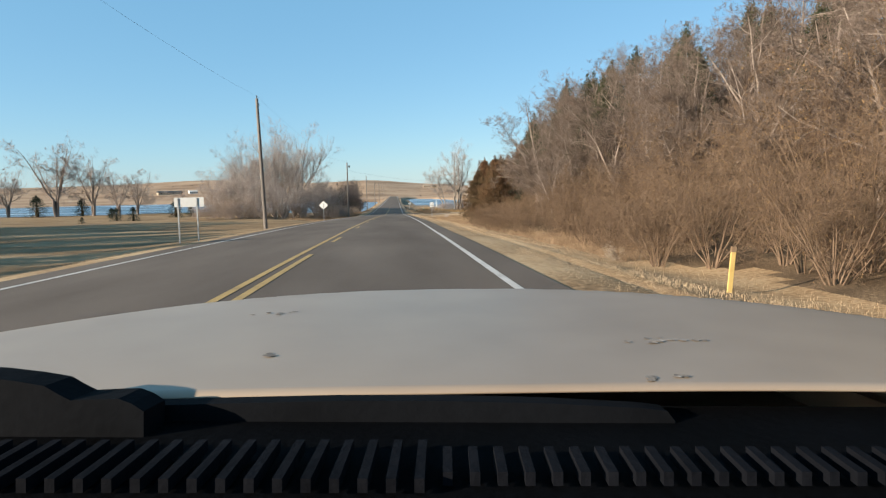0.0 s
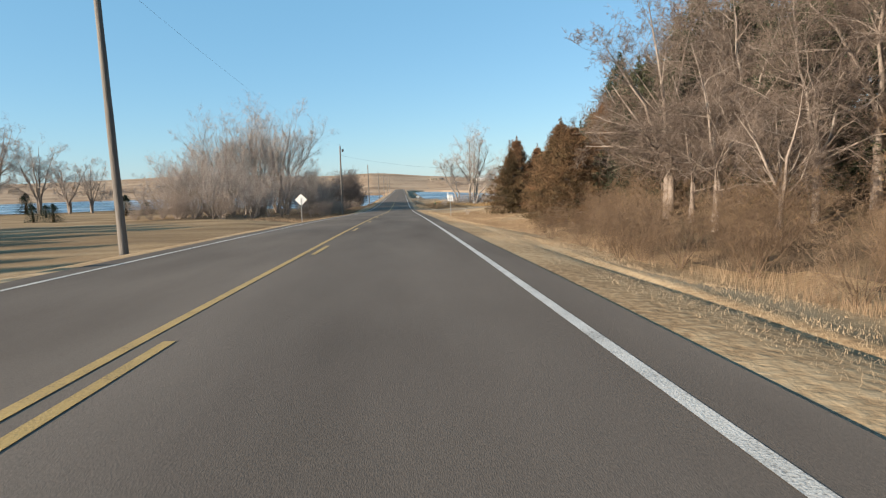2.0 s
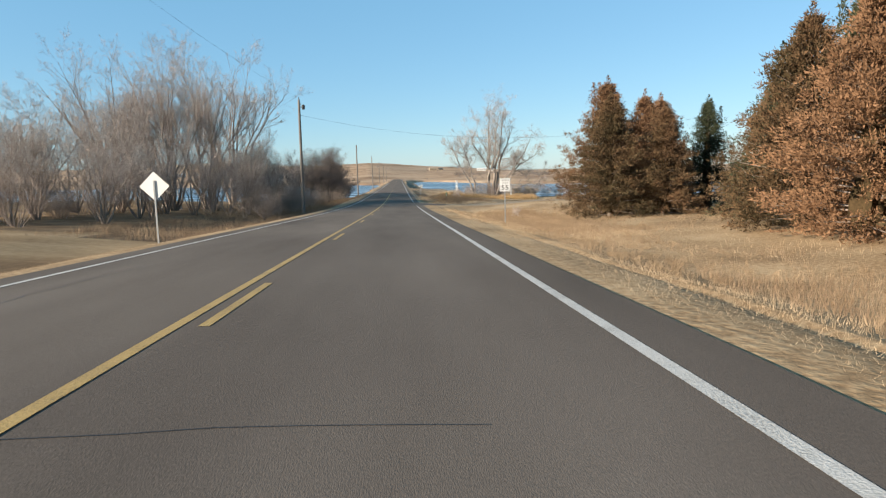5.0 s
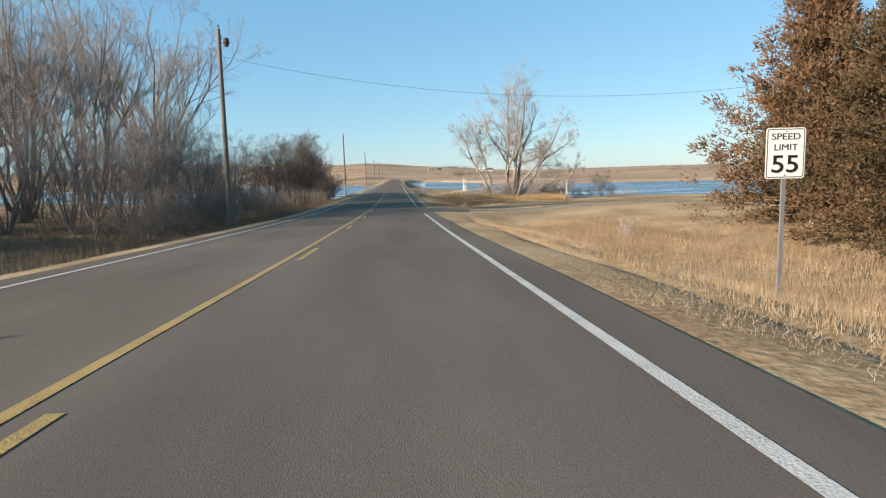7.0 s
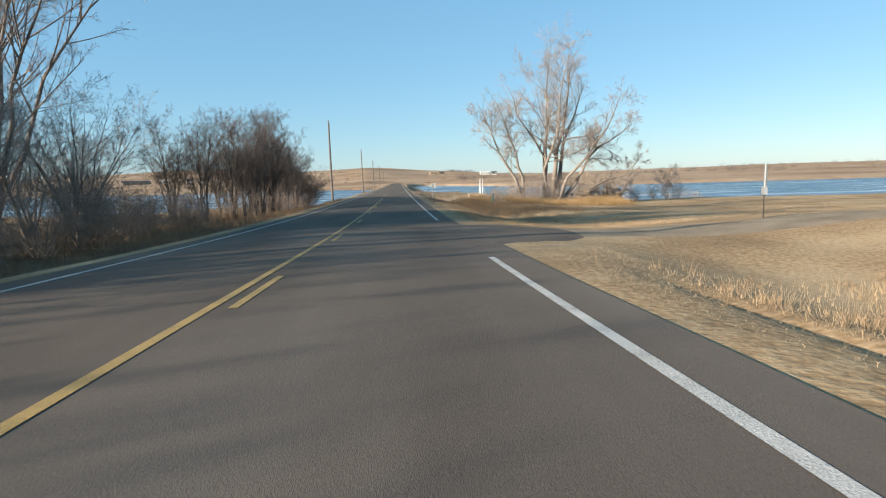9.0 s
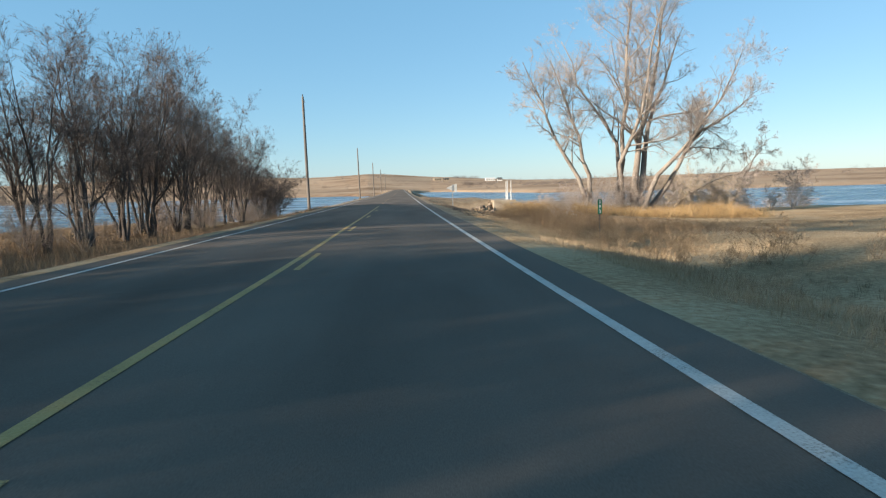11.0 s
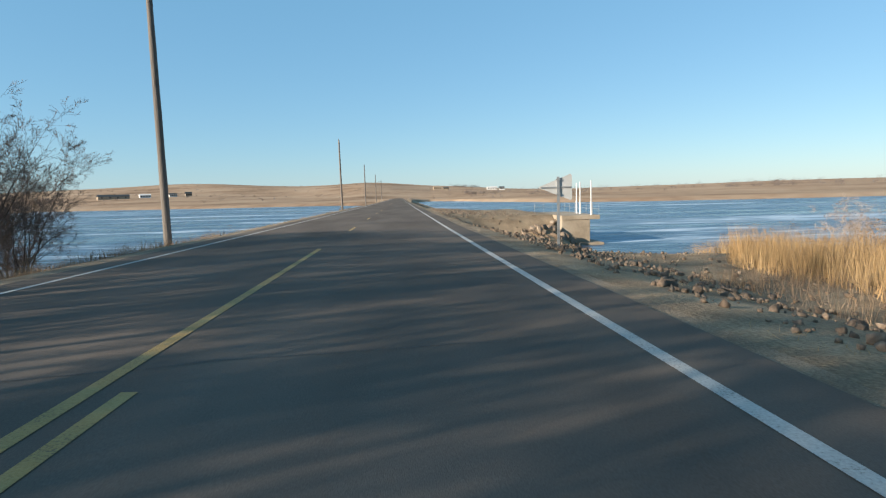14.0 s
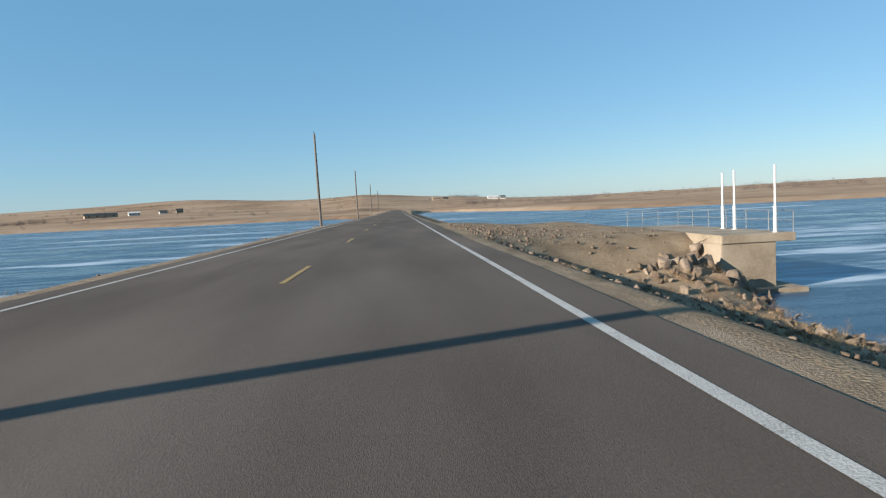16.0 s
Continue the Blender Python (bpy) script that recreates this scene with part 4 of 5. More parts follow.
def build_underbrush():
    rng = np.random.default_rng(17)
    woods, lvs = shrub_variants((161, 162), 3.2, 1.7, 300, .06, .011, stems=9, per=(6, 6), fine=9)
    places = []
    for k in range(74):
        y = rng.uniform(113, 166) if k % 3 else rng.uniform(166, 191)
        x = -9.8 - abs(rng.normal(0, 1.0 if y > 160 else 2.6))
        s = rng.uniform(.75, 1.25) * (.6 if y > 160 else .8 if y > 138 else 1.0)
        places.append((int(rng.integers(0, 2)), x, y, s, rng.uniform(0, 6.28), s))
    for k in range(28):
        s = rng.uniform(.8, 1.4)
        places.append((int(rng.integers(0, 2)), rng.uniform(-32, -19), rng.uniform(95, 118), s, rng.uniform(0, 6.28), s))
    v, f = merge(woods, places)
    tagged(new("underbrush", mesh_np("underbrush", v, f, M_THICKET, True)), "tangled leafless underbrush below the roadside trees", "brush", kind="stuff")

LOW_BUSH = (11.7, 110.0)

def build_dead_trunks():
    for x, y, h, l in ((-24.0, 131.6, 3.4, .10), (-23.4, 132.0, 2.9, -.16), (-25.2, 130.9, 2.6, .3)):
        t = empty("dead_trunk", Matrix.Translation((x, y, float(land(x, y)) - .1)), "pale barkless dead trunk leaning in the thicket", "tree", "dead trunks")
        segs = [(l * h * k / 5, .04 * k, h * k / 5, l * h * (k + 1) / 5 + .05 * (k % 2), .04 * (k + 1), h * (k + 1) / 5, .10 - .012 * k, .10 - .012 * (k + 1)) for k in range(5)]
        part_np("trunk", *tubes(segs, 8), M_DEADWOOD, t, smooth=True)
        part_np("broken_limb", *tubes([(l * h * .7, .1, h * .7, l * h * .7 + .5, .1, h * .95, .035, .015)], 6), M_DEADWOOD, t, smooth=True)

def build_right_trees():
    rng = np.random.default_rng(15)
    # local x and height of each stem, foot first; then the lobes of its crown
    kinds = (
        (17.6, 186.3, .25, [[(0, -.2), (-.5, 2.0), (-1.2, 3.6), (-2.9, 6.4), (-4.2, 9.5), (-5.6, 12.4)], [(0, -.2), (.2, 2.3), (-.9, 5.9), (-1.8, 9.0), (-3.2, 12.6)]]),
        (20.9, 188.0, .28, [[(0, -.2), (0, 3.0), (-.1, 6.0), (-.1, 11.0), (-.4, 15.0), (.1, 19.4)], [(0, -.2), (0, 3.0), (-.05, 6.5), (-1.9, 9.6), (-3.5, 12.8), (-4.2, 15.6)], [(0, -.2), (0, 5.0), (.8, 8.6), (.8, 13.0), (1.6, 17.6)]]),
        (21.9, 187.0, .36, [[(-.1, -.2), (-.2, 3.6), (.4, 7.0), (1.2, 11.0), (1.4, 15.0), (2.2, 18.4)], [(-.1, -.2), (.5, 2.0), (1.0, 6.0), (1.9, 9.0), (3.4, 12.4), (4.4, 15.0)]]),
        (22.2, 185.9, .31, [[(-.3, -.2), (.9, 3.4), (3.0, 5.6), (4.4, 7.6), (6.2, 10.4), (6.9, 13.0)], [(.5, -.2), (2.0, 2.3), (3.0, 4.5), (4.4, 6.5), (6.6, 8.0), (9.4, 9.8)]]),
        (24.6, 186.0, .16, [[(0, -.2), (.3, .9), (1.8, 2.1), (3.6, 3.0), (6.0, 3.6), (7.6, 5.4)]]),
        (30.4, 187.2, .14, [[(0, -.2), (.4, 1.2), (1.1, 3.0), (1.4, 4.2), (2.6, 6.2)]]),
    )
    crooked = [dict(per=19, t0=.3, angle=50, ratio=.29, up=.045, wig=.11, k=7, rad=.5, fall=.45), dict(per=9, t0=.2, angle=46, ratio=.48, up=.03, wig=.13, k=4, rad=.55, fall=.4), dict(per=7, t0=.15, angle=46, ratio=.5, up=.03, k=2, rmin=.006)]
    for k, (x, y, r0, stems) in enumerate(kinds):
        rr = np.random.default_rng(142 + k)
        st = []
        for s in stems:
            lean = rr.normal(0, .16)
            st.append([(px, lean * max(0, pz - 2) + rr.normal(0, .15) * min(1, pz / 4), pz) for px, pz in s])
            st[-1][0] = (stems[0][0][0], 0, -.2)
        c = bare_tree("cottonwood", 142 + k, "large pale-barked bare cottonwood on the lake shore" if k < 4 else "low leaning cottonwood limb over the shore shrubs", M_PALE, M_TWIG, st, r0, crooked, dict(per=8, width=.011, ratio=.6), "cottonwoods on the shore", tip=.15)
        settle(c, x, y)
    # low shrubs round their feet
    woods, lvs = shrub_variants((151, 152), 3.0, 1.5, 500, .07, .012)
    def shrub(k, label, wood, leaf, name="shrub"):
        t = empty(name, Matrix(), label, "shrub", "shrubs by the lake")
        part_np("crown", *woods[k], wood, t, smooth=True)
        part_np("withered_foliage", *lvs[k], leaf, t)
        return t
    g = shrub(0, "leafless grey-brown shrub at the water's edge", M_TWIG, M_LEAFDEAD)
    settle(g, 16.2, 186, .8, 20)
    for x, y, s in ((27.5, 189, .9), (30, 191, .9), (33, 190, .8), (36, 190, .75), (38, 190, 1.5), (14.5, 189, .6), (40.5, 192, .7), (35, 193, .6), (46.5, 206, 1.1), (49.5, 207, 1.2), (52, 209, .9), (23, 190.5, .9), (19, 184.5, .6), (13.5, 184, .5), (12.6, 178, .42), (18.2, 185.6, 1.0), (19.6, 186.8, 1.1), (21, 186, 1.15), (22.6, 187.6, 1.1), (24, 186, 1.0), (17, 187, .9), (25.5, 188, 1.0), (16.6, 184.4, .7)):
        plant(g, x, y, s, rng.uniform(0, 360))
    h = shrub(1, "bushy shrub still holding pale straw-coloured leaves", M_TWIG, M_LEAFPALE)
    for k in range(1):
        rr = np.random.default_rng(7)
        v, f = lvs[1]
        extra = leaf_bits(woods[1][0][rr.integers(0, len(woods[1][0]), 6000)], .05, rr)
        part_np("foliage", *extra, M_LEAFPALE, h)
    settle(h, 26.0, 186.5, 1.35, 60)
    plant(h, 28.3, 186.8, 1.15, 200)
    plant(h, 30.2, 187.5, .9, 100)
    plant(h, 9.2, 14.3, .22, 10, label="small pale dry weed at the foot of the brush")
    plant(g, *LOW_BUSH, .34, 40, label="low dark scrubby bush in the dry meadow")
    plant(g, 13.2, 177.5, .7, 70, label="thin bare sapling among the bank weeds")

# ---- grass, weeds, reeds ----
def blades(rng, n, xr, yr, height, width, place=None, lean=.35):
    x, y = rng.uniform(*xr, n), rng.uniform(*yr, n)
    if place is not None:
        keep = place(x, y, rng)
        x, y = x[keep], y[keep]
    z = land(x, y)
    h = height * rng.uniform(.5, 1.25, len(x)) * (1 + .4 * wave(x, y, 3, 8))
    a = rng.uniform(0, 6.28, len(x))
    dx, dy = np.cos(a) * width / 2, np.sin(a) * width / 2
    lx, ly = rng.normal(0, lean, len(x)) * h, rng.normal(0, lean, len(x)) * h
    base = np.stack([x, y, z - .03], 1)
    side = np.stack([dx, dy, 0 * dx], 1)
    tip = base + np.stack([lx, ly, h], 1)
    v = np.stack([base - side, base + side, tip], 1).reshape(-1, 3)
    return v, np.arange(len(v)).reshape(-1, 3)

def join_blades(name, sets, material, label, category):
    vs, fs, base = [], [], 0
    for v, f in sets:
        vs.append(v)
        fs.append(f + base)
        base += len(v)
    tagged(new(name, mesh_np(name, np.concatenate(vs), np.concatenate(fs), material)), label, category, kind="stuff")

def build_grass():
    rng = np.random.default_rng(21)
    road_gap = lambda x, y, r: ~((x < 70) & (np.abs(y - 129) < 3.2 + 4 * np.exp(-(x - 4.2) / 2.0)))
    verge = lambda x, y, r: road_gap(x, y, r) & (r.uniform(0, 1, len(x)) < .25 + .75 * (wave(x, y, 4, 2) > -.1))
    sets = [
        blades(rng, 150000, (4.55, 6.8), (0, 160), .075, .0045, lambda x, y, r: road_gap(x, y, r) & (x > 4.8 + .3 * wave(x * 0, y, 1.5, 2)) & ((np.abs(x - 6.0) > .26) | (y > 118)), .7),
        blades(rng, 110000, (6.3, 13), (84, 121), .16, .007, verge),
        blades(rng, 30000, (6.0, 12.5), (62, 84), .10, .008, verge),
        blades(rng, 30000, (6.6, 10.5), (2, 62), .09, .008, verge),
        blades(rng, 30000, (12, 30), (62, 124), .12, .010, verge),
        blades(rng, 60000, (5.4, 14), (134, 172), .20, .008, verge),
        blades(rng, 26000, (12, 42), (134, 186), .10, .012, road_gap),
        blades(rng, 34000, (-7.5, -4.8), (0, 172), .07, .007),
        blades(rng, 30000, (-34, -7), (5, 92), .05, .012),
    ]
    join_blades("dry_grass", sets, M_BLADE, "pale straw-coloured dry winter grass along the road", "grass")
    weeds = [
        blades(rng, 30000, (9.2, 11.8), (14, 62), .36, .008, verge, .25),
        blades(rng, 26000, (7.2, 13), (62, 82), .30, .008, lambda x, y, r: (wave(x, y, 4, 2) > .1) & (x > 8.2), .22),
        blades(rng, 16000, (9, 14), (88, 118), .36, .010, verge, .22),
        blades(rng, 26000, (8.2, 17), (158, 186), .42, .009, lambda x, y, r: r.uniform(0, 1, len(x)) < .25 + .75 * (wave(x, y, 3, 1) > .0), .35),
        blades(rng, 36000, (-15, -7), (88, 172), .45, .011, None, .3),
        blades(rng, 14000, (-10, -5.6), (172, 200), .28, .011, None, .3),
    ]
    join_blades("brown_weeds", weeds, M_WEED, "tall brown withered weeds on the verge", "weeds")
    tufts = [
        blades(rng, 22000, (4.9, 9.5), (158, 222), .10, .007, lambda x, y, r: (wave(x, y, 1.6, 7) > .25) & (r.uniform(0, 1, len(x)) < .8), .8),
        blades(rng, 26000, (7, 15.5), (200, 221), .20, .008, lambda x, y, r: wave(x, y, 1.3, 9) > .1, .9),
        blades(rng, 12000, (-8.4, -5.6), (184, 262), .16, .009, lambda x, y, r: wave(x, y, 1.7, 3) > .0, .6),
    ]
    join_blades("bank_litter", tufts, M_REED, "flattened straw and dry tufts on the dirt bank", "dry grass")
    reeds = [blades(rng, 90000, (8.6, 30), (180, 206), .95, .011, lambda x, y, r: (land(x, y) > -3.6) & (x > 10.0 + (y - 183) * .24 + .8 * wave(x, y, 3, 5)), .22)]
    join_blades("reeds", reeds, M_REED, "golden dry reeds on the lake shore", "reeds")

def build_tufts():
    """Bunches of long dry grass, each a small fountain of blades."""
    rng = np.random.default_rng(27)
    sets = []
    for n, xr, yr, h in ((2600, (6.4, 16), (86, 121.5), .22), (900, (16, 34), (88, 124), .26), (1500, (6.2, 12), (136, 176), .20), (900, (7.0, 12), (60, 86), .22), (700, (6.6, 9.5), (2, 60), .12)):
        x, y = rng.uniform(*xr, n), rng.uniform(*yr, n)
        keep = (wave(x, y, 3.2, 4) + rng.normal(0, .35, n) > -.15) & ((np.abs(x - 6.05) > .35) | (y > 118))
        x, y = x[keep], y[keep]
        size = rng.uniform(.6, 1.35, len(x))
        m = 24
        base = np.repeat(np.stack([x, y, land(x, y) - .03], 1), m, 0)
        z = np.repeat(size, m)[:, None]
        k = len(base)
        out = rng.normal(0, 1, (k, 3)) * np.array([.55, .55, 0])
        tip = base + (out + np.array([0, 0, 1])) * h * z * rng.uniform(.5, 1.15, (k, 1))
        foot = base + out * .10 * z
        side = np.cross(tip - foot, rng.normal(0, 1, (k, 3)))
        side *= .0034 / (np.linalg.norm(side, axis=1)[:, None] + 1e-9)
        v = np.stack([foot - side, foot + side, tip], 1).reshape(-1, 3)
        sets.append((v, np.arange(len(v)).reshape(-1, 3)))
    join_blades("grass_tufts", sets, M_TUFT, "bunches of long dry straw-coloured grass in the meadow", "grass")

def build_weed_clumps():
    rng = np.random.default_rng(23)
    woods, lvs = shrub_variants((171, 172, 173), 1.0, .55, 130, .035, .007, stems=5, per=(4, 3), fine=3)
    places = []
    for k in range(260):
        y = rng.uniform(150, 203)
        x = 7.8 + abs(rng.normal(0, 3.2)) + (max(0, y - 178) * .26)
        if float(land(x, y)) < -3.3 or y > 178 and x < 10.2 + (y - 180) * .24:
            continue
        s = rng.uniform(.45, 1.3)
        places.append((int(rng.integers(0, 3)), x, y, s, rng.uniform(0, 6.28), s))
    for k in range(60):
        x, y = rng.uniform(7.5, 13), rng.uniform(62, 118)
        s = rng.uniform(.3, .6)
        places.append((int(rng.integers(0, 3)), x, y, s, rng.uniform(0, 6.28), s))
    for k in range(130):
        x, y = rng.uniform(6.6, 17), rng.uniform(86, 121)
        s = rng.uniform(.25, .55)
        places.append((int(rng.integers(0, 3)), x, y, s, rng.uniform(0, 6.28), s * .8))
    for k in range(60):
        y = rng.uniform(186, 270)
        s = rng.uniform(.3, .75)
        places.append((int(rng.integers(0, 3)), -6.6 - abs(rng.normal(0, .7)), y, s, rng.uniform(0, 6.28), s))
    for k in range(40):
        y = rng.uniform(200, 219)
        s = rng.uniform(.25, .6)
        places.append((int(rng.integers(0, 3)), 9 + (y - 200) * .16 + rng.normal(0, 1.6), y, s, rng.uniform(0, 6.28), s))
    v, f = merge(woods, places)
    tagged(new("weed_clumps", mesh_np("weed_clumps", v, f, M_WEED, True)), "scrubby clumps of withered brown weeds by the lake bank", "weeds", kind="stuff")
    v, f = merge(lvs, places)
    tagged(new("weed_seedheads", mesh_np("weed_seedheads", v, f, M_SEED)), "brown dry seed heads on the withered weeds", "weeds", kind="stuff")

# ---- poles, wires, signs ----
def utility_pole(x, y, z0, top, lean, lamp=False):
    t = empty("utility_pole", pose(x, y, z0, 0, 0, 0), "weathered wooden utility pole" + (" with a small lamp near its top" if lamp else " standing beside the road"), "pole", "roadside utility poles")
    h = top[2] - z0
    n, sides = 14, 12
    k = np.arange(sides) * 2 * np.pi / sides
    vs = []
    for i in range(n + 1):
        s = i / n
        r = .165 - .055 * s + .004 * math.sin(i * 2.1)
        vs.append(np.stack([(top[0] - x) * s + r * np.cos(k), (top[1] - y) * s + r * np.sin(k), np.full(sides, -.25 + (h + .25) * s)], 1))
    v = np.concatenate(vs + [np.array([[top[0] - x, top[1] - y, h + .05]])])
    i = np.arange(sides)
    j = (i + 1) % sides
    q = np.concatenate([np.stack([i, j, j + sides, i + sides], 1) + r * sides for r in range(n)])
    cap = np.stack([i + n * sides, j + n * sides, np.full(sides, (n + 1) * sides)], 1)
    part_np("shaft", v, [q, cap], M_POLE, t, smooth=True)
    bm = bmesh.new()
    px, py = top[0] - x, top[1] - y
    rod(bm, (px, py, h), (px, py, h + .14), .02, .02)
    rod(bm, (px, py, h + .10), (px, py, h + .24), .05, .035)
    part("insulator", bm, M_WIRE, t, "dark insulator pin on the pole top")
    bm = bmesh.new()
    box(bm, px + .10, px + .17, py - .05, py + .05, h - .55, h - .35, .01)
    part("bracket", bm, M_STEEL, t)
    if lamp:
        bm = bmesh.new()
        rod(bm, (px + .1, py, h - .75), (px + .42, py - .1, h - .62), .025)
        part("lamp_arm", bm, M_STEEL, t)
        bm = bmesh.new()
        rod(bm, (px + .42, py - .1, h - .52), (px + .42, py - .1, h - .78), .13, .19, 14)
        rod(bm, (px + .42, py - .1, h - .78), (px + .42, py - .1, h - .98), .15, .11, 14)
        part("lamp_head", bm, M_WIRE, t, "dark barrel-shaped lamp head")
    return t

def wire(a, b, sag, r=.011):
    n = 30
    s = np.linspace(0, 1, n)
    p = np.array(a)[None] * (1 - s)[:, None] + np.array(b)[None] * s[:, None]
    p[:, 2] -= 4 * sag * s * (1 - s)
    v, f = tubes(np.hstack([p[:-1], p[1:], np.full((n - 1, 2), r)]), 5)
    tagged(new("overhead_wire", mesh_np("overhead_wire", v, f, M_WIRE)), "thin black overhead wire strung from a utility pole", "wire", "overhead wires")

def build_poles():
    tops = [(-8.5, -22, 14.6), (-8.48, 44.26, 12.79), (-7.65, 121.2, 11.18), (-7.46, 197.7, 10.35), (-7.3, 269.1, 9.75), (-6.95, 330.5, 9.0), (-6.9, 400, 8.8), (-6.9, 470, 8.6)]
    bases = [(-8.3, -22), (-8.24, 44.22), (-7.68, 121.16), (-7.42, 197.95), (-7.14, 269.1), (-6.9, 330.5), (-6.9, 400), (-6.9, 470)]
    for i, (t, b) in enumerate(zip(tops, bases)):
        utility_pole(b[0], b[1], float(land(*b)) - .05, t, 0, lamp=i == 2)
    for i in range(2):
        wire((tops[i][0], tops[i][1], tops[i][2] + .2), (tops[i + 1][0], tops[i + 1][1], tops[i + 1][2] + .2), 1.1, .0045)
    wire((-7.65, 121.2, 9.7), (33.5, 119.5, 9.04), 2.28, .008)

def flat_shape(pts, thick, axis_y=True):
    """An upright plate in the xz plane, pts anticlockwise seen from -y, with its back thick metres behind."""
    bm = bmesh.new()
    f = bm.faces.new([bm.verts.new((x, 0, z)) for x, z in pts])
    r = bmesh.ops.extrude_face_region(bm, geom=[f])
    for v in r["geom"]:
        if isinstance(v, bmesh.types.BMVert):
            v.co.y += thick
    bmesh.ops.recalc_face_normals(bm, faces=bm.faces)
    return bm

def rounded(w, h, r, cx=0.0, cz=0.0, n=5):
    pts = []
    for sx, sz, a0 in ((1, -1, -90), (1, 1, 0), (-1, 1, 90), (-1, -1, 180)):
        for i in range(n + 1):
            a = radians(a0 + 90 * i / n)
            pts.append((cx + sx * (w / 2 - r) + r * math.cos(a), cz + sz * (h / 2 - r) + r * math.sin(a)))
    return pts

def lettering(text, size, x, y, z, material, parent, name="lettering", width=None, bold=.0):
    cu = bpy.data.curves.new(name, "FONT")
    cu.body, cu.size, cu.align_x, cu.align_y, cu.extrude, cu.offset = text, size, "CENTER", "CENTER", .0015, bold
    tmp = bpy.data.objects.new(name, cu)
    scene.collection.objects.link(tmp)
    me = bpy.data.meshes.new_from_object(tmp)
    bpy.data.objects.remove(tmp)
    if width:
        xs = [v.co.x for v in me.vertices]
        k = width / (max(xs) - min(xs))
        for v in me.vertices:
            v.co.x *= k
    me.materials.clear()
    me.materials.append(material)
    ob = new(name, me)
    ob.parent = parent
    ob.matrix_local = pose(x, y, z, 90, 0, 0)
    return ob

def channel_post(bm, x, y, z0, z1, w=.06, d=.035):
    """A U-section steel post."""
    box(bm, x - w / 2, x + w / 2, y, y + .006, z0, z1)
    box(bm, x - w / 2, x - w / 2 + .008, y + .006, y + d, z0, z1)
    box(bm, x + w / 2 - .008, x + w / 2, y + .006, y + d, z0, z1)
    return bm

def build_speed_sign():
    x, y = 7.95, 94.03
    z = float(land(x, y))
    s = empty("speed_limit_sign", pose(x, y, z, 0, 0, -2), "white speed limit 55 sign on a steel post in dry grass", "road sign")
    zc = 3.0 - z
    bm = bmesh.new()
    channel_post(bm, 0, .006, -.3, zc + .36)
    part("post", bm, M_STEEL, s)
    board = part("sign_board", flat_shape(rounded(.61, .76, .04, 0, zc), .004), M_SIGNWHITE, s)
    bm = bmesh.new()
    o, i = rounded(.578, .728, .034, 0, zc), rounded(.554, .704, .026, 0, zc)
    vo, vi = [bm.verts.new((a, -.0025, b)) for a, b in o], [bm.verts.new((a, -.0025, b)) for a, b in i]
    for k in range(len(o)):
        q = (k + 1) % len(o)
        bm.faces.new((vo[k], vo[q], vi[q], vi[k]))
    part("border", bm, M_BLACK, board, "thin black border line")
    lettering("SPEED", .135, 0, -.003, zc + .245, M_BLACK, board, width=.44, bold=.0)
    lettering("LIMIT", .135, 0, -.003, zc + .085, M_BLACK, board, width=.36, bold=.0)
    lettering("55", .37, 0, -.003, zc - .175, M_BLACK, board, width=.41, bold=.004)
    for dz in (.33, -.33):
        bm = bmesh.new()
        rod(bm, (0, -.006, zc + dz), (0, .0, zc + dz), .012)
        part("bolt", bm, M_STEEL, board)

def build_diamond_sign():
    x, y = -8.7, 87.1
    z = float(land(x, y))
    s = empty("diamond_sign", pose(x, y, z, 0, 0, 0), "pale back of a diamond road sign on a thin post", "road sign")
    zc, r = 3.42 - z, .62
    bm = bmesh.new()
    channel_post(bm, 0, -.045, -.3, zc + .25, .07, .04)
    part("post", bm, M_STEEL, s)
    pts = []
    for k in range(4):
        a0 = -90 + 90 * k
        c = (math.cos(radians(a0)) * (r - .05), math.sin(radians(a0)) * (r - .05))
        for t in range(-2, 3):
            a = radians(a0 + t * 22.5)
            pts.append((c[0] + .05 * math.cos(a), zc + c[1] + .05 * math.sin(a)))
    b = part("sign_board", flat_shape(pts, .004), M_SIGNWHITE, s)
    for dz in (.22, -.22):
        bm = bmesh.new()
        rod(bm, (0, -.055, zc + dz), (0, -.04, zc + dz), .014)
        part("bolt", bm, M_STEEL, b)

def build_board_sign():
    s = empty("large_board_sign", pose(-9.85, 31.3, 2.4, 0, 0, -2), "white back of a wide road sign on two posts", "road sign")
    for x in (-.58, .50):
        bm = bmesh.new()
        g = float(land(-9.85 + x, 31.3)) - 2.4
        channel_post(bm, x, -.05, g - .3, 2.86, .08, .045)
        part("post", bm, M_YPOST if False else M_STEEL, s, "galvanised steel sign post")
    b = part("sign_board", flat_shape(rounded(1.70, .54, .03, .05, 2.62), .005), M_SIGNBACK, s)
    for x in (-.58, .50):
        for dz in (2.45, 2.8):
            bm = bmesh.new()
            rod(bm, (x, -.062, dz), (x, -.048, dz), .014)
            part("bolt", bm, M_STEEL, b)

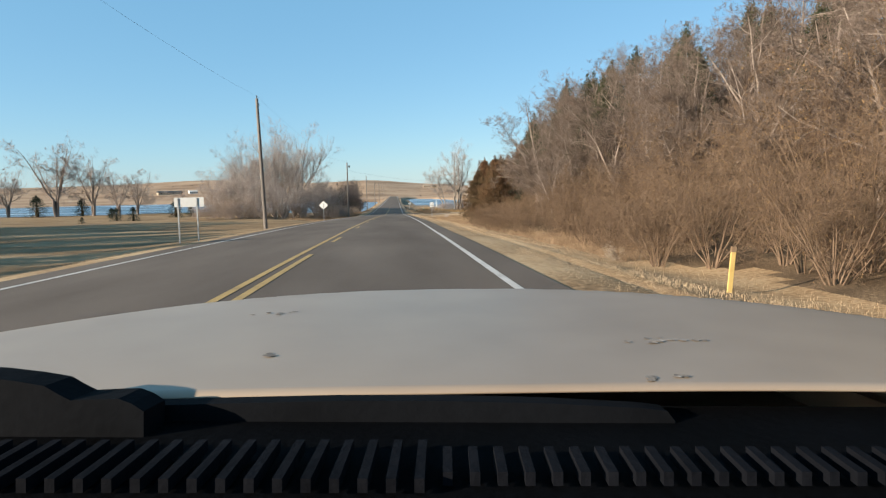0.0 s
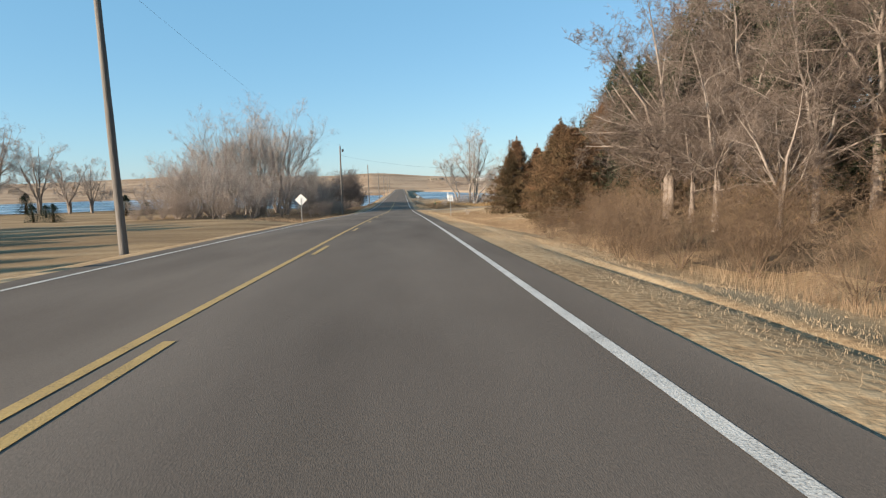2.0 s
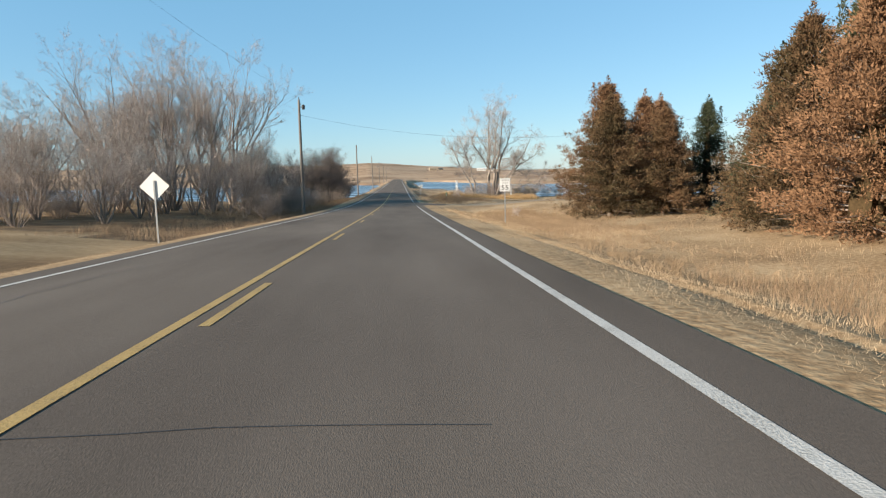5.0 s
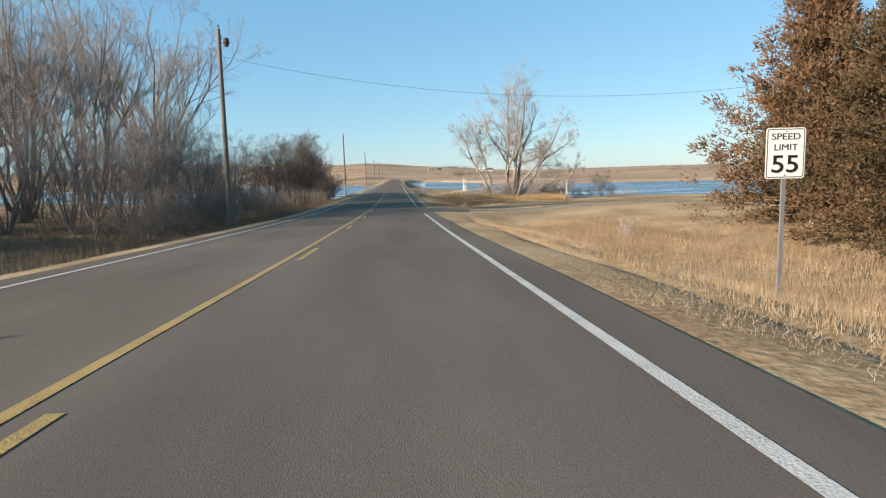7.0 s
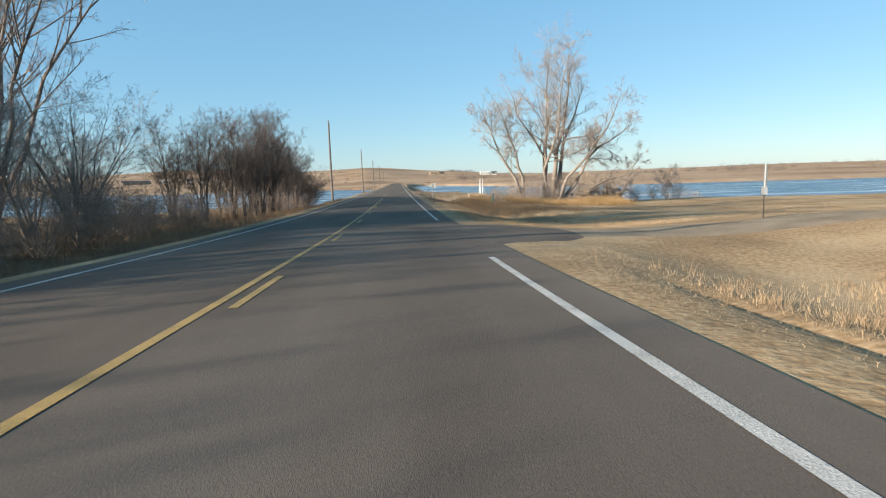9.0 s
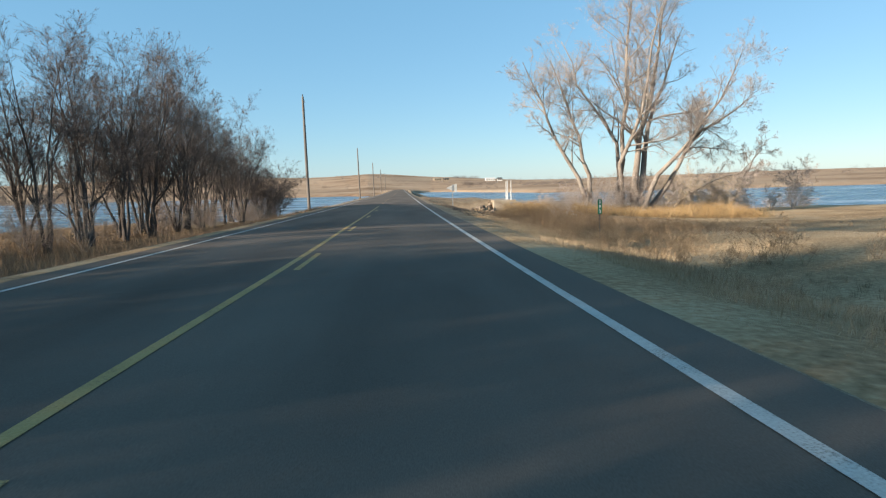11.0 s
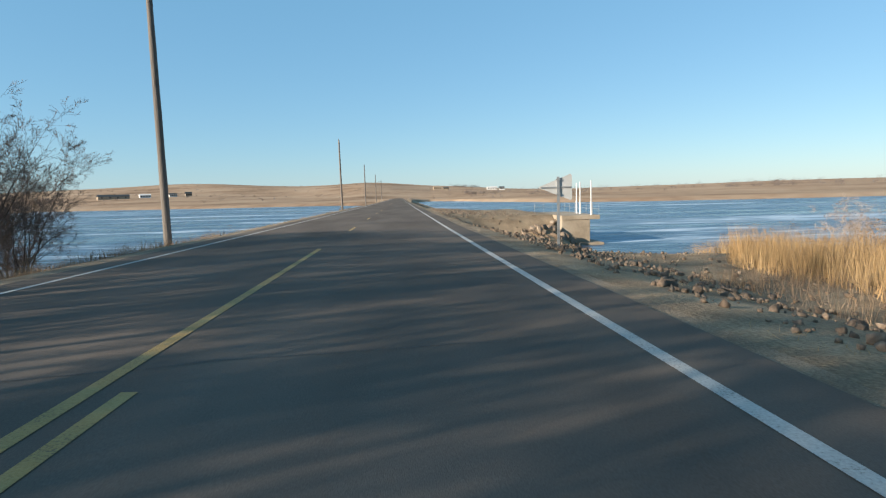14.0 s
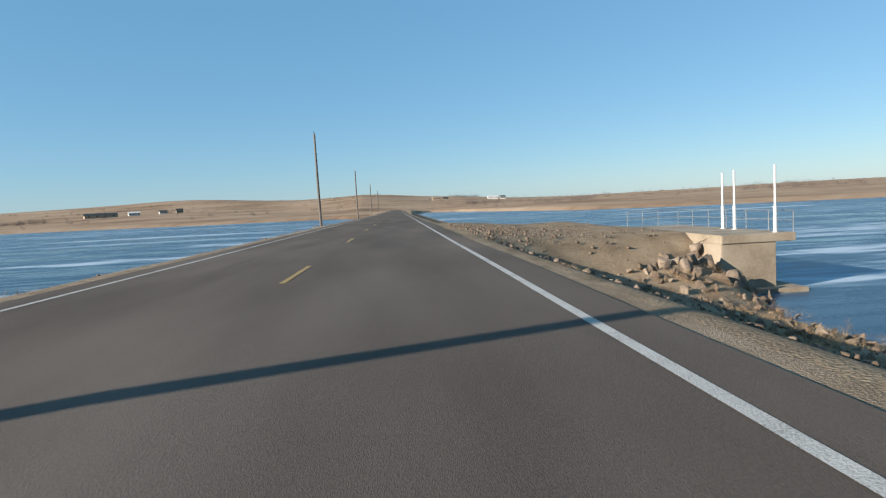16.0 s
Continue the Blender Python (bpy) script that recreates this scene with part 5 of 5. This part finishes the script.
def build_pennant_sign():
    x, y = 6.45, 190.4
    z = float(land(x, y))
    s = empty("pennant_sign", pose(x, y, z, 0, 0, -6), "grey back of a pennant-shaped road sign beside the causeway", "road sign")
    zc = 1.03 - z
    bm = bmesh.new()
    channel_post(bm, 0, -.05, -.3, zc + .30, .075, .045)
    part("post", bm, M_STEEL, s)
    b = part("sign_board", flat_shape([(-.54, zc - .02), (.36, zc - .38), (.40, zc - .34), (.40, zc + .34), (.36, zc + .38), (-.54, zc + .02)], .005), M_SIGNBACK, s)
    bm = bmesh.new()
    box(bm, -.50, .38, -.03, -.001, zc - .018, zc + .018)
    part("stiffener", bm, M_STEEL, b, "horizontal stiffening bar")
    for dz in (.22, -.2):
        bm = bmesh.new()
        box(bm, -.07, .07, -.062, -.045, zc + dz - .02, zc + dz + .02)
        part("clamp", bm, M_STEEL, b)

def build_mile_marker():
    x, y = 9.6, 159.4
    z = float(land(x, y))
    s = empty("mile_marker", pose(x, y, z, 0, 0, 0), "narrow green marker with white digits on a rusty post", "road sign")
    bm = bmesh.new()
    channel_post(bm, 0, .004, -.3, 1.55, .05, .03)
    part("post", bm, M_POLE, s, "rusty brown steel post")
    b = part("sign_board", flat_shape(rounded(.155, .56, .015, 0, 1.30), .003), M_GREEN, s)
    for k, dz in enumerate((.18, 0, -.18)):
        lettering("393"[k], .17, 0, -.003, 1.30 + dz, M_SIGNWHITE, b, "digit", bold=.004)

def build_marker_posts():
    # slim yellow post by the brush
    x, y = 8.6, 6.5
    z = float(land(x, y))
    s = empty("marker_post", pose(x, y, z, 2, 3, 0), "slim cream-yellow marker post with a dark cap", "marker post")
    bm = bmesh.new()
    box(bm, -.05, .05, -.02, .02, -.25, .86, .008)
    part("post", bm, M_YPOST, s)
    bm = bmesh.new()
    box(bm, -.055, .055, -.025, .025, .80, .92, .01)
    part("cap", bm, M_WEED, s, "dark brown cap")
    # grey marker with a white box on a stake
    x, y = 15.25, 131.8
    z = float(land(x, y))
    s = empty("utility_marker", pose(x, y, z, 0, 0, 0), "grey tube marker with a white box on a stake", "marker post")
    bm = bmesh.new()
    rod(bm, (0, 0, -.2), (0, 0, 1.0), .02)
    part("stake", bm, M_POLE, s)
    bm = bmesh.new()
    box(bm, -.10, .10, -.06, .06, .86, 1.16, .01)
    part("box", bm, M_PIPEW, s)
    bm = bmesh.new()
    rod(bm, (.03, 0, 1.1), (.05, 0, 1.98), .055, .055, 12)
    part("tube", bm, M_SIGNBACK, s)

# ---- intake tower and riprap ----
def build_tower():
    s = empty("intake_structure", Matrix.Identity(4), "weathered tan concrete lake intake with railing and white pipes", "intake tower")
    bm = bmesh.new()
    box(bm, 14.83, 17.15, 220.95, 231.0, -5.2, -1.39, .03)
    part("concrete_wall", bm, M_CONC, s)
    bm = bmesh.new()
    box(bm, 14.827, 17.95, 220.90, 231.2, -1.39, -1.04, .02)
    part("deck_slab", bm, M_CONC, s)
    bm = bmesh.new()
    box(bm, 15.9, 18.1, 220.3, 224.0, -5.2, -3.22, .03)
    part("footing", bm, M_CONC, s)
    for x, y, h in ((17.35, 225.36, 1.62), (17.38, 224.4, 1.69), (17.36, 221.34, 1.72)):
        bm = bmesh.new()
        rod(bm, (x, y, -1.08), (x, y, h), .048, .045, 12)
        rod(bm, (x, y, -1.08), (x, y, -.02), .075, .075, 12)
        rod(bm, (x, y, -.02), (x, y, .03), .09, .09, 12)
        rod(bm, (x, y, -1.06), (x, y, -1.02), .13, .13, 12)
        part("pipe", bm, M_PIPEW, s, "upright white-painted steel pipe")
    ys = [220.95, 222.6, 224.3, 226.0, 227.7, 229.4, 231.1]
    posts = [(17.88, y) for y in ys] + [(16.7, 231.1), (15.8, 231.1), (14.9, 231.1)]
    for x, y in posts:
        bm = bmesh.new()
        rod(bm, (x, y, -1.08), (x, y, -.15), .022, .022, 8)
        part("rail_post", bm, M_STEEL, s)
    for z in (-.16, -.56):
        for p, e in (((17.88, 220.95), (17.88, 231.1)), ((17.88, 231.1), (14.9, 231.1))):
            bm = bmesh.new()
            rod(bm, (*p, z), (*e, z), .02, .02, 8)
            part("rail", bm, M_STEEL, s)

def rock_mesh(seed):
    rng = np.random.default_rng(seed)
    bm = bmesh.new()
    sc = np.array([1.0, rng.uniform(.6, .95), rng.uniform(.45, .8)])
    for _ in range(13):
        bm.verts.new(Vector(unit(rng.normal(0, 1, 3)) * rng.uniform(.75, 1.1) * sc))
    bmesh.ops.convex_hull(bm, input=bm.verts[:])
    loose = [v for v in bm.verts if not v.link_faces]
    bmesh.ops.delete(bm, geom=loose, context="VERTS")
    bmesh.ops.bevel(bm, geom=bm.edges[:], offset=.07, segments=1, affect="EDGES")
    bmesh.ops.triangulate(bm, faces=bm.faces[:])
    me = bpy.data.meshes.new("rock")
    bm.to_mesh(me)
    bm.free()
    me.materials.append(M_ROCK)
    return me

def build_rocks():
    rng = np.random.default_rng(31)
    meshes = [rock_mesh(200 + k) for k in range(8)]
    big = [(13.9, 221.9, .62, .35), (14.45, 221.2, .42, .35), (13.2, 221.5, .45, .2), (14.5, 222.6, .40, .5), (14.1, 220.5, .45, .05), (13.3, 220.3, .42, .0), (14.9, 220.2, .36, .1), (12.5, 221.2, .40, .1), (15.4, 219.9, .40, .0), (14.5, 219.4, .42, .0), (15.9, 219.4, .36, .0), (11.8, 220.6, .32, 0), (12.7, 219.6, .36, 0), (13.7, 219.0, .33, 0), (16.4, 219.9, .30, 0), (15.2, 218.6, .33, 0), (11.2, 221.4, .30, .1), (13.1, 222.5, .30, .1)]
    def rock(x, y, r, lift=0.0):
        ob = new("boulder", meshes[int(rng.integers(0, 8))])
        z = max(float(land(x, y)), WATER - .3)
        ob.matrix_world = Matrix.Translation((x, y, z + r * .15 + lift)) @ Euler(rng.uniform(0, 6.28, 3)).to_matrix().to_4x4() @ Matrix.Diagonal((r * rng.uniform(.9, 1.35), r * rng.uniform(.75, 1.1), r * rng.uniform(.55, .85), 1))
        tagged(ob, "angular tan-grey boulder in the shore riprap", "rock", "riprap boulders")
    for x, y, r, lift in big:
        rock(x, y, r * 1.2, lift * .6)
    for k in range(260):
        y = rng.uniform(186, 221)
        x = 7.5 + (y - 182) * .05 + rng.gamma(2.0, 2.2)
        if x > 15.9 or (y < 200 and x > 12.5):
            continue
        rock(x, y, float(np.clip(rng.lognormal(-1.85, .5), .06, .36)) if y > 210 and x > 9.5 else float(np.clip(rng.lognormal(-3.1, .4), .03, .10)), -.03)
    for k in range(150):
        y = rng.uniform(207, 221.8)
        x = rng.uniform(8.2 + (y - 207) * .12, 15.4)
        near = max(0.0, 1 - math.hypot(x - 14, y - 220.6) / 5)
        rock(x, y, rng.uniform(.09, .2) + .2 * near * rng.uniform(.3, 1), .12 * near)
    for k in range(40):
        y = rng.uniform(160, 184)
        rock(6.6 + (y - 160) * .02 + abs(rng.normal(0, .5)), y, float(np.clip(rng.lognormal(-2.6, .4), .04, .16)), -.03)
    # scattered smaller stones further along both banks
    vs, fs, base = [], [], 0
    src = bmesh.new()
    for c in ((1, .1, .1), (-.9, .2, .15), (.1, .8, -.1), (0, -.85, .1), (.3, .2, .6), (-.3, -.1, .5), (.2, .1, -.5), (-.5, .5, -.3)):
        src.verts.new(c)
    bmesh.ops.convex_hull(src, input=src.verts[:])
    bmesh.ops.triangulate(src, faces=src.faces[:])
    src.verts.index_update()
    V = np.array([v.co[:] for v in src.verts])
    F = np.array([[v.index for v in p.verts] for p in src.faces])
    src.free()
    for k in range(6500):
        y = rng.uniform(166, 240) if k % 4 else rng.uniform(240, 420)
        side = 1 if rng.uniform() < .6 else -1
        side = 1 if k % 4 and k % 9 else side
        x = (5.2 + abs(rng.normal(0, 4.0))) * side
        if x > 0 and y < 178 and x > 7.5 or 14.5 < x < 18 and 220 < y < 232:
            continue
        r = float(np.clip(rng.lognormal(-3.0, .5), .02, .14))
        q = rng.normal(0, 1, (3, 3))
        q, _ = np.linalg.qr(q)
        vs.append(V @ q * r + np.array([x, y, float(land(x, y)) + r * .2]))
        fs.append(F + base)
        base += len(V)
    tagged(new("shore_stones", mesh_np("shore_stones", np.concatenate(vs), np.concatenate(fs), M_ROCK)), "loose small stones on the causeway banks", "stones", kind="stuff")

# ---- far farm buildings ----
def far_building(name, x, y, z, w, d, h, roof_h, wall, roofm, turn, label, windows=4):
    t = empty(name, pose(x, y, z, 0, 0, turn), label, "building", "far farm buildings")
    bm = bmesh.new()
    box(bm, -w / 2, w / 2, -d / 2, d / 2, -3, h)
    part("wall", bm, wall, t)
    bm = bmesh.new()
    o = .4
    p = [(-w / 2 - o, -d / 2 - o, h), (w / 2 + o, -d / 2 - o, h), (w / 2 + o, d / 2 + o, h), (-w / 2 - o, d / 2 + o, h), (-w / 2 - o, 0, h + roof_h), (w / 2 + o, 0, h + roof_h)]
    vv = [bm.verts.new(c) for c in p]
    for f in ((0, 1, 5, 4), (2, 3, 4, 5), (3, 0, 4), (1, 2, 5), (3, 2, 1, 0)):
        bm.faces.new([vv[i] for i in f])
    part("roof", bm, roofm, t)
    for k in range(windows):
        bm = bmesh.new()
        cx = -w / 2 + w * (k + .5) / windows
        box(bm, cx - .7, cx + .7, -d / 2 - .06, -d / 2 - .01, h * .35, h * .8)
        part("window", bm, M_WINDOW, t)

def build_far():
    def g(b, r):
        x, y = r * math.sin(radians(b)), 150 + r * math.cos(radians(b))
        return x, y, float(land(x, y))
    for b, r, w, d, h, rh, wall, roof, lab in (
        (-23.6, 760, 30, 12, 2.6, 2.2, M_WALLT, M_ROOF, "long low farm shed with a dark roof on the far hill"),
        (-21.3, 770, 11, 8, 2.8, 1.4, M_WALLW, M_WALLW, "small white farm building on the far shore"),
        (-19.2, 780, 8, 7, 2.6, 1.6, M_WALLW, M_ROOF, "white farmhouse with a dark roof across the lake"),
        (-18.0, 790, 7, 6, 3.2, 2.0, M_WALLT, M_ROOF, "small tan outbuilding across the lake"),
        (3.6, 900, 11, 8, 3.5, 1.2, M_WALLT, M_WALLT, "tan flat-fronted building on the far hill"),
        (4.4, 900, 7, 7, 3, 1.2, M_WALLT, M_ROOF, "tan shed on the far hill"),
        (8.6, 900, 14, 9, 3.2, 1.6, M_WALLW, M_WALLW, "white farm building on the far hillside"),
        (9.5, 900, 7, 7, 3, 2, M_WALLW, M_ROOF, "white house with a dark roof on the hillside"),
    ):
        x, y, z = g(b, r)
        far_building("farm_building", x, y, z, w, d, h, rh, wall, roof, -b + 8, lab)
    # scrub and shelterbelts on the far hills
    rng = np.random.default_rng(41)
    pts = []
    for k in range(260):
        b, r = rng.uniform(-40, 45), rng.uniform(480, 1250)
        x, y, z = g(b, r)
        if abs(x) < 25:
            continue
        pts.append((x, y, z, rng.uniform(.8, 2.6)))
    for b0, b1, r in ((5.0, 7.5, 1050), (6, 9.5, 640), (12, 17, 560), (28, 36, 520), (-30, -27, 700)):
        for q in range(40):
            x, y, z = g(rng.uniform(b0, b1), r + rng.normal(0, 6))
            pts.append((x, y, z, rng.uniform(1.2, 3.4)))
    P = np.array(pts)
    m = 60
    c = np.repeat(P[:, :3], m, 0) + rng.normal(0, 1, (len(P) * m, 3)) * np.repeat(P[:, 3], m)[:, None] * np.array([.75, .75, .4]) + np.array([0, 0, 1.0]) * np.repeat(P[:, 3], m)[:, None] * .7
    v, f = leaf_bits(c, .5, rng)
    tagged(new("far_scrub", mesh_np("far_scrub", v, f, M_DARKTWIG)), "low dark scrub and shelterbelts dotted over far prairie hills", "scrub", kind="stuff")
    # small guard posts where the causeway ends
    for k in range(10):
        for sx in (-1, 1):
            x, y = sx * 5.2, 352 + k * 9
            bm = bmesh.new()
            box(bm, -.06, .06, -.06, .06, -.3, .75, .01)
            ob = part("guard_post", bm, M_WALLT)
            ob.matrix_world = pose(x, y, float(land(x, y)))
            tagged(ob, "short pale guard post at the roadside", "post", "guard posts")

# ---- the car at the start of the road ----
def build_car():
    m0 = PATH[0][1]
    car = empty("car", m0, "champagne car with a chipped bonnet and black cowl", "car")
    def hood_drop(u, d):
        s = np.clip((d - .70) / 1.1, 0, 1)
        return .182 - .072 * s ** .75 - .014 * (u / .9) + .030 * (np.abs(u) / .95) ** 3 + .16 * np.clip((d - (1.72 - .38 * (u / .95) ** 2)) / .16, 0, 1.6) ** 2
    U, D = np.linspace(-1.02, 1.02, 49), np.linspace(.742, 1.92, 40)
    uu, dd = np.meshgrid(U, D)
    v = np.stack([uu, -hood_drop(uu, dd), -dd], -1).reshape(-1, 3)
    i = (np.arange(len(D) - 1)[:, None] * len(U) + np.arange(len(U) - 1)[None]).ravel()
    f = np.stack([i, i + 1, i + len(U) + 1, i + len(U)], 1)
    hood = part_np("bonnet", v, f, M_HOOD, car, "champagne painted steel bonnet with chips and scuffs", True)
    sol = hood.modifiers.new("thick", "SOLIDIFY")
    sol.thickness, sol.offset = .003, -1
    rng = np.random.default_rng(51)
    def scar(px, py, w, h, n):
        for _ in range(n):
            x, y = px + rng.normal(0, w / 2), py + rng.normal(0, h / 3)
            k = (y - 441) / 1069.0
            ds = np.linspace(.7, 1.7, 400)
            d = ds[np.argmin(np.abs(hood_drop((x - 784) / 1069.0 * ds, ds) / ds - k))]
            u = (x - 784) / 1069.0 * d
            bm = bmesh.new()
            r = rng.uniform(.002, .006)
            c = [bm.verts.new((u + r * 1.6 * math.cos(a) * rng.uniform(.6, 1.3), -hood_drop(u, d + r * 1.5 * math.sin(a)) + .0015, -d - r * 1.5 * math.sin(a) * rng.uniform(.7, 1.2))) for a in np.arange(9) * .698]
            bm.faces.new(c)
            part("paint_chip", bm, M_SCAR, hood)
    scar(487, 556, 34, 4, 7)
    scar(1175, 603, 70, 10, 12)
    scar(475, 630, 30, 4, 3)
    scar(1150, 675, 10, 8, 3)
    scar(1205, 666, 6, 4, 2)
    # cowl, vents, wiper
    def slab(name, pts, thick, material, parent, label=""):
        bm = bmesh.new()
        vs = [bm.verts.new((x, y, -z)) for x, y, z in pts]
        fc = bm.faces.new(vs)
        bmesh.ops.solidify(bm, geom=[fc], thickness=thick)
        return part(name, bm, material, parent, label)
    cowl = slab("cowl", [(-.95, -.196, .775), (.95, -.204, .775), (.80, -.215, .42), (-.80, -.205, .42)], .01, M_PLASTIC, car, "black plastic windscreen cowl")
    for k in range(42):
        x0 = -.50 + k * .0238
        near, far = (.505, .59) if x0 < -.02 else (.52, .57)
        bm = bmesh.new()
        a = [(x0, -.186, -far), (x0 + .0085, -.186, -far), (x0 + .0085, -.192, -near), (x0, -.192, -near)]
        top = [bm.verts.new(p) for p in a]
        low = [bm.verts.new((p[0], p[1] - .012, p[2])) for p in a]
        bm.faces.new(top)
        for q in range(4):
            bm.faces.new((top[q], low[q], low[(q + 1) % 4], top[(q + 1) % 4]))
        part("vent_slat", bm, M_SLAT, cowl)
    def outline(name, pts, d, thick, label):
        bm = bmesh.new()
        fc = bm.faces.new([bm.verts.new(((x - 784) / 1069 * d, -(y - 441) / 1069 * d, -d)) for x, y in pts])
        r = bmesh.ops.extrude_face_region(bm, geom=[fc])
        for q in r["geom"]:
            if isinstance(q, bmesh.types.BMVert):
                q.co.z += thick
        bmesh.ops.recalc_face_normals(bm, faces=bm.faces)
        return part(name, bm, M_PLASTIC, car, label)
    outline("wiper_blade", [(285, 707), (420, 703), (600, 699), (780, 699), (960, 703), (1120, 711), (1165, 716), (1178, 733), (1178, 752), (285, 772)], .735, .03, "black wiper blade lying along the cowl")
    outline("wiper_arm", [(-60, 646), (20, 651), (80, 658), (128, 666), (152, 680), (172, 690), (215, 688), (250, 687), (272, 695), (292, 708), (292, 785), (-60, 800)], .70, .05, "thick black wiper arm base")
    slab("dashboard", [(-.8, -.205, .50), (.8, -.21, .50), (.8, -.20, .22), (-.8, -.195, .22)], .02, M_PLASTIC, car, "matt black dashboard top")
    # lower body and wheels below the sight line
    g = .99
    bm = bmesh.new()
    box(bm, -.86, .86, -.80, -.30, -1.72, 2.2, .06)
    part("body", bm, M_HOOD, car)
    bm = bmesh.new()
    box(bm, -.88, .88, -.78, -.34, -1.92, -1.74, .05)
    part("bumper", bm, M_HOOD, car)
    for sx in (-.80, .80):
        bm = bmesh.new()
        box(bm, sx - .10, sx + .10, -.36, -.215 - (.02 if sx < 0 else 0), -1.66, -.7, .03)
        part("wing", bm, M_HOOD, car)
        for zc in (-1.15, 1.45):
            bm = bmesh.new()
            rod(bm, (sx - .1, -.76, zc), (sx + .1, -.76, zc), .31, .31, 24)
            w = part("wheel", bm, M_RUBBER, car)
            bm = bmesh.new()
            ox = .105 if sx > 0 else -.105
            rod(bm, (sx + ox * .9, -.76, zc), (sx + ox * 1.05, -.76, zc), .2, .19, 20)
            part("rim", bm, M_STEEL, w)

build_hill_brush()
build_hill_trees()
build_cedar_grove()
build_left_trees()
build_right_trees()
build_underbrush()
build_dead_trunks()
build_grass()
build_tufts()
build_weed_clumps()
build_poles()
build_speed_sign()
build_diamond_sign()
build_board_sign()
build_pennant_sign()
build_mile_marker()
build_marker_posts()
build_tower()
build_rocks()
build_far()
build_car()
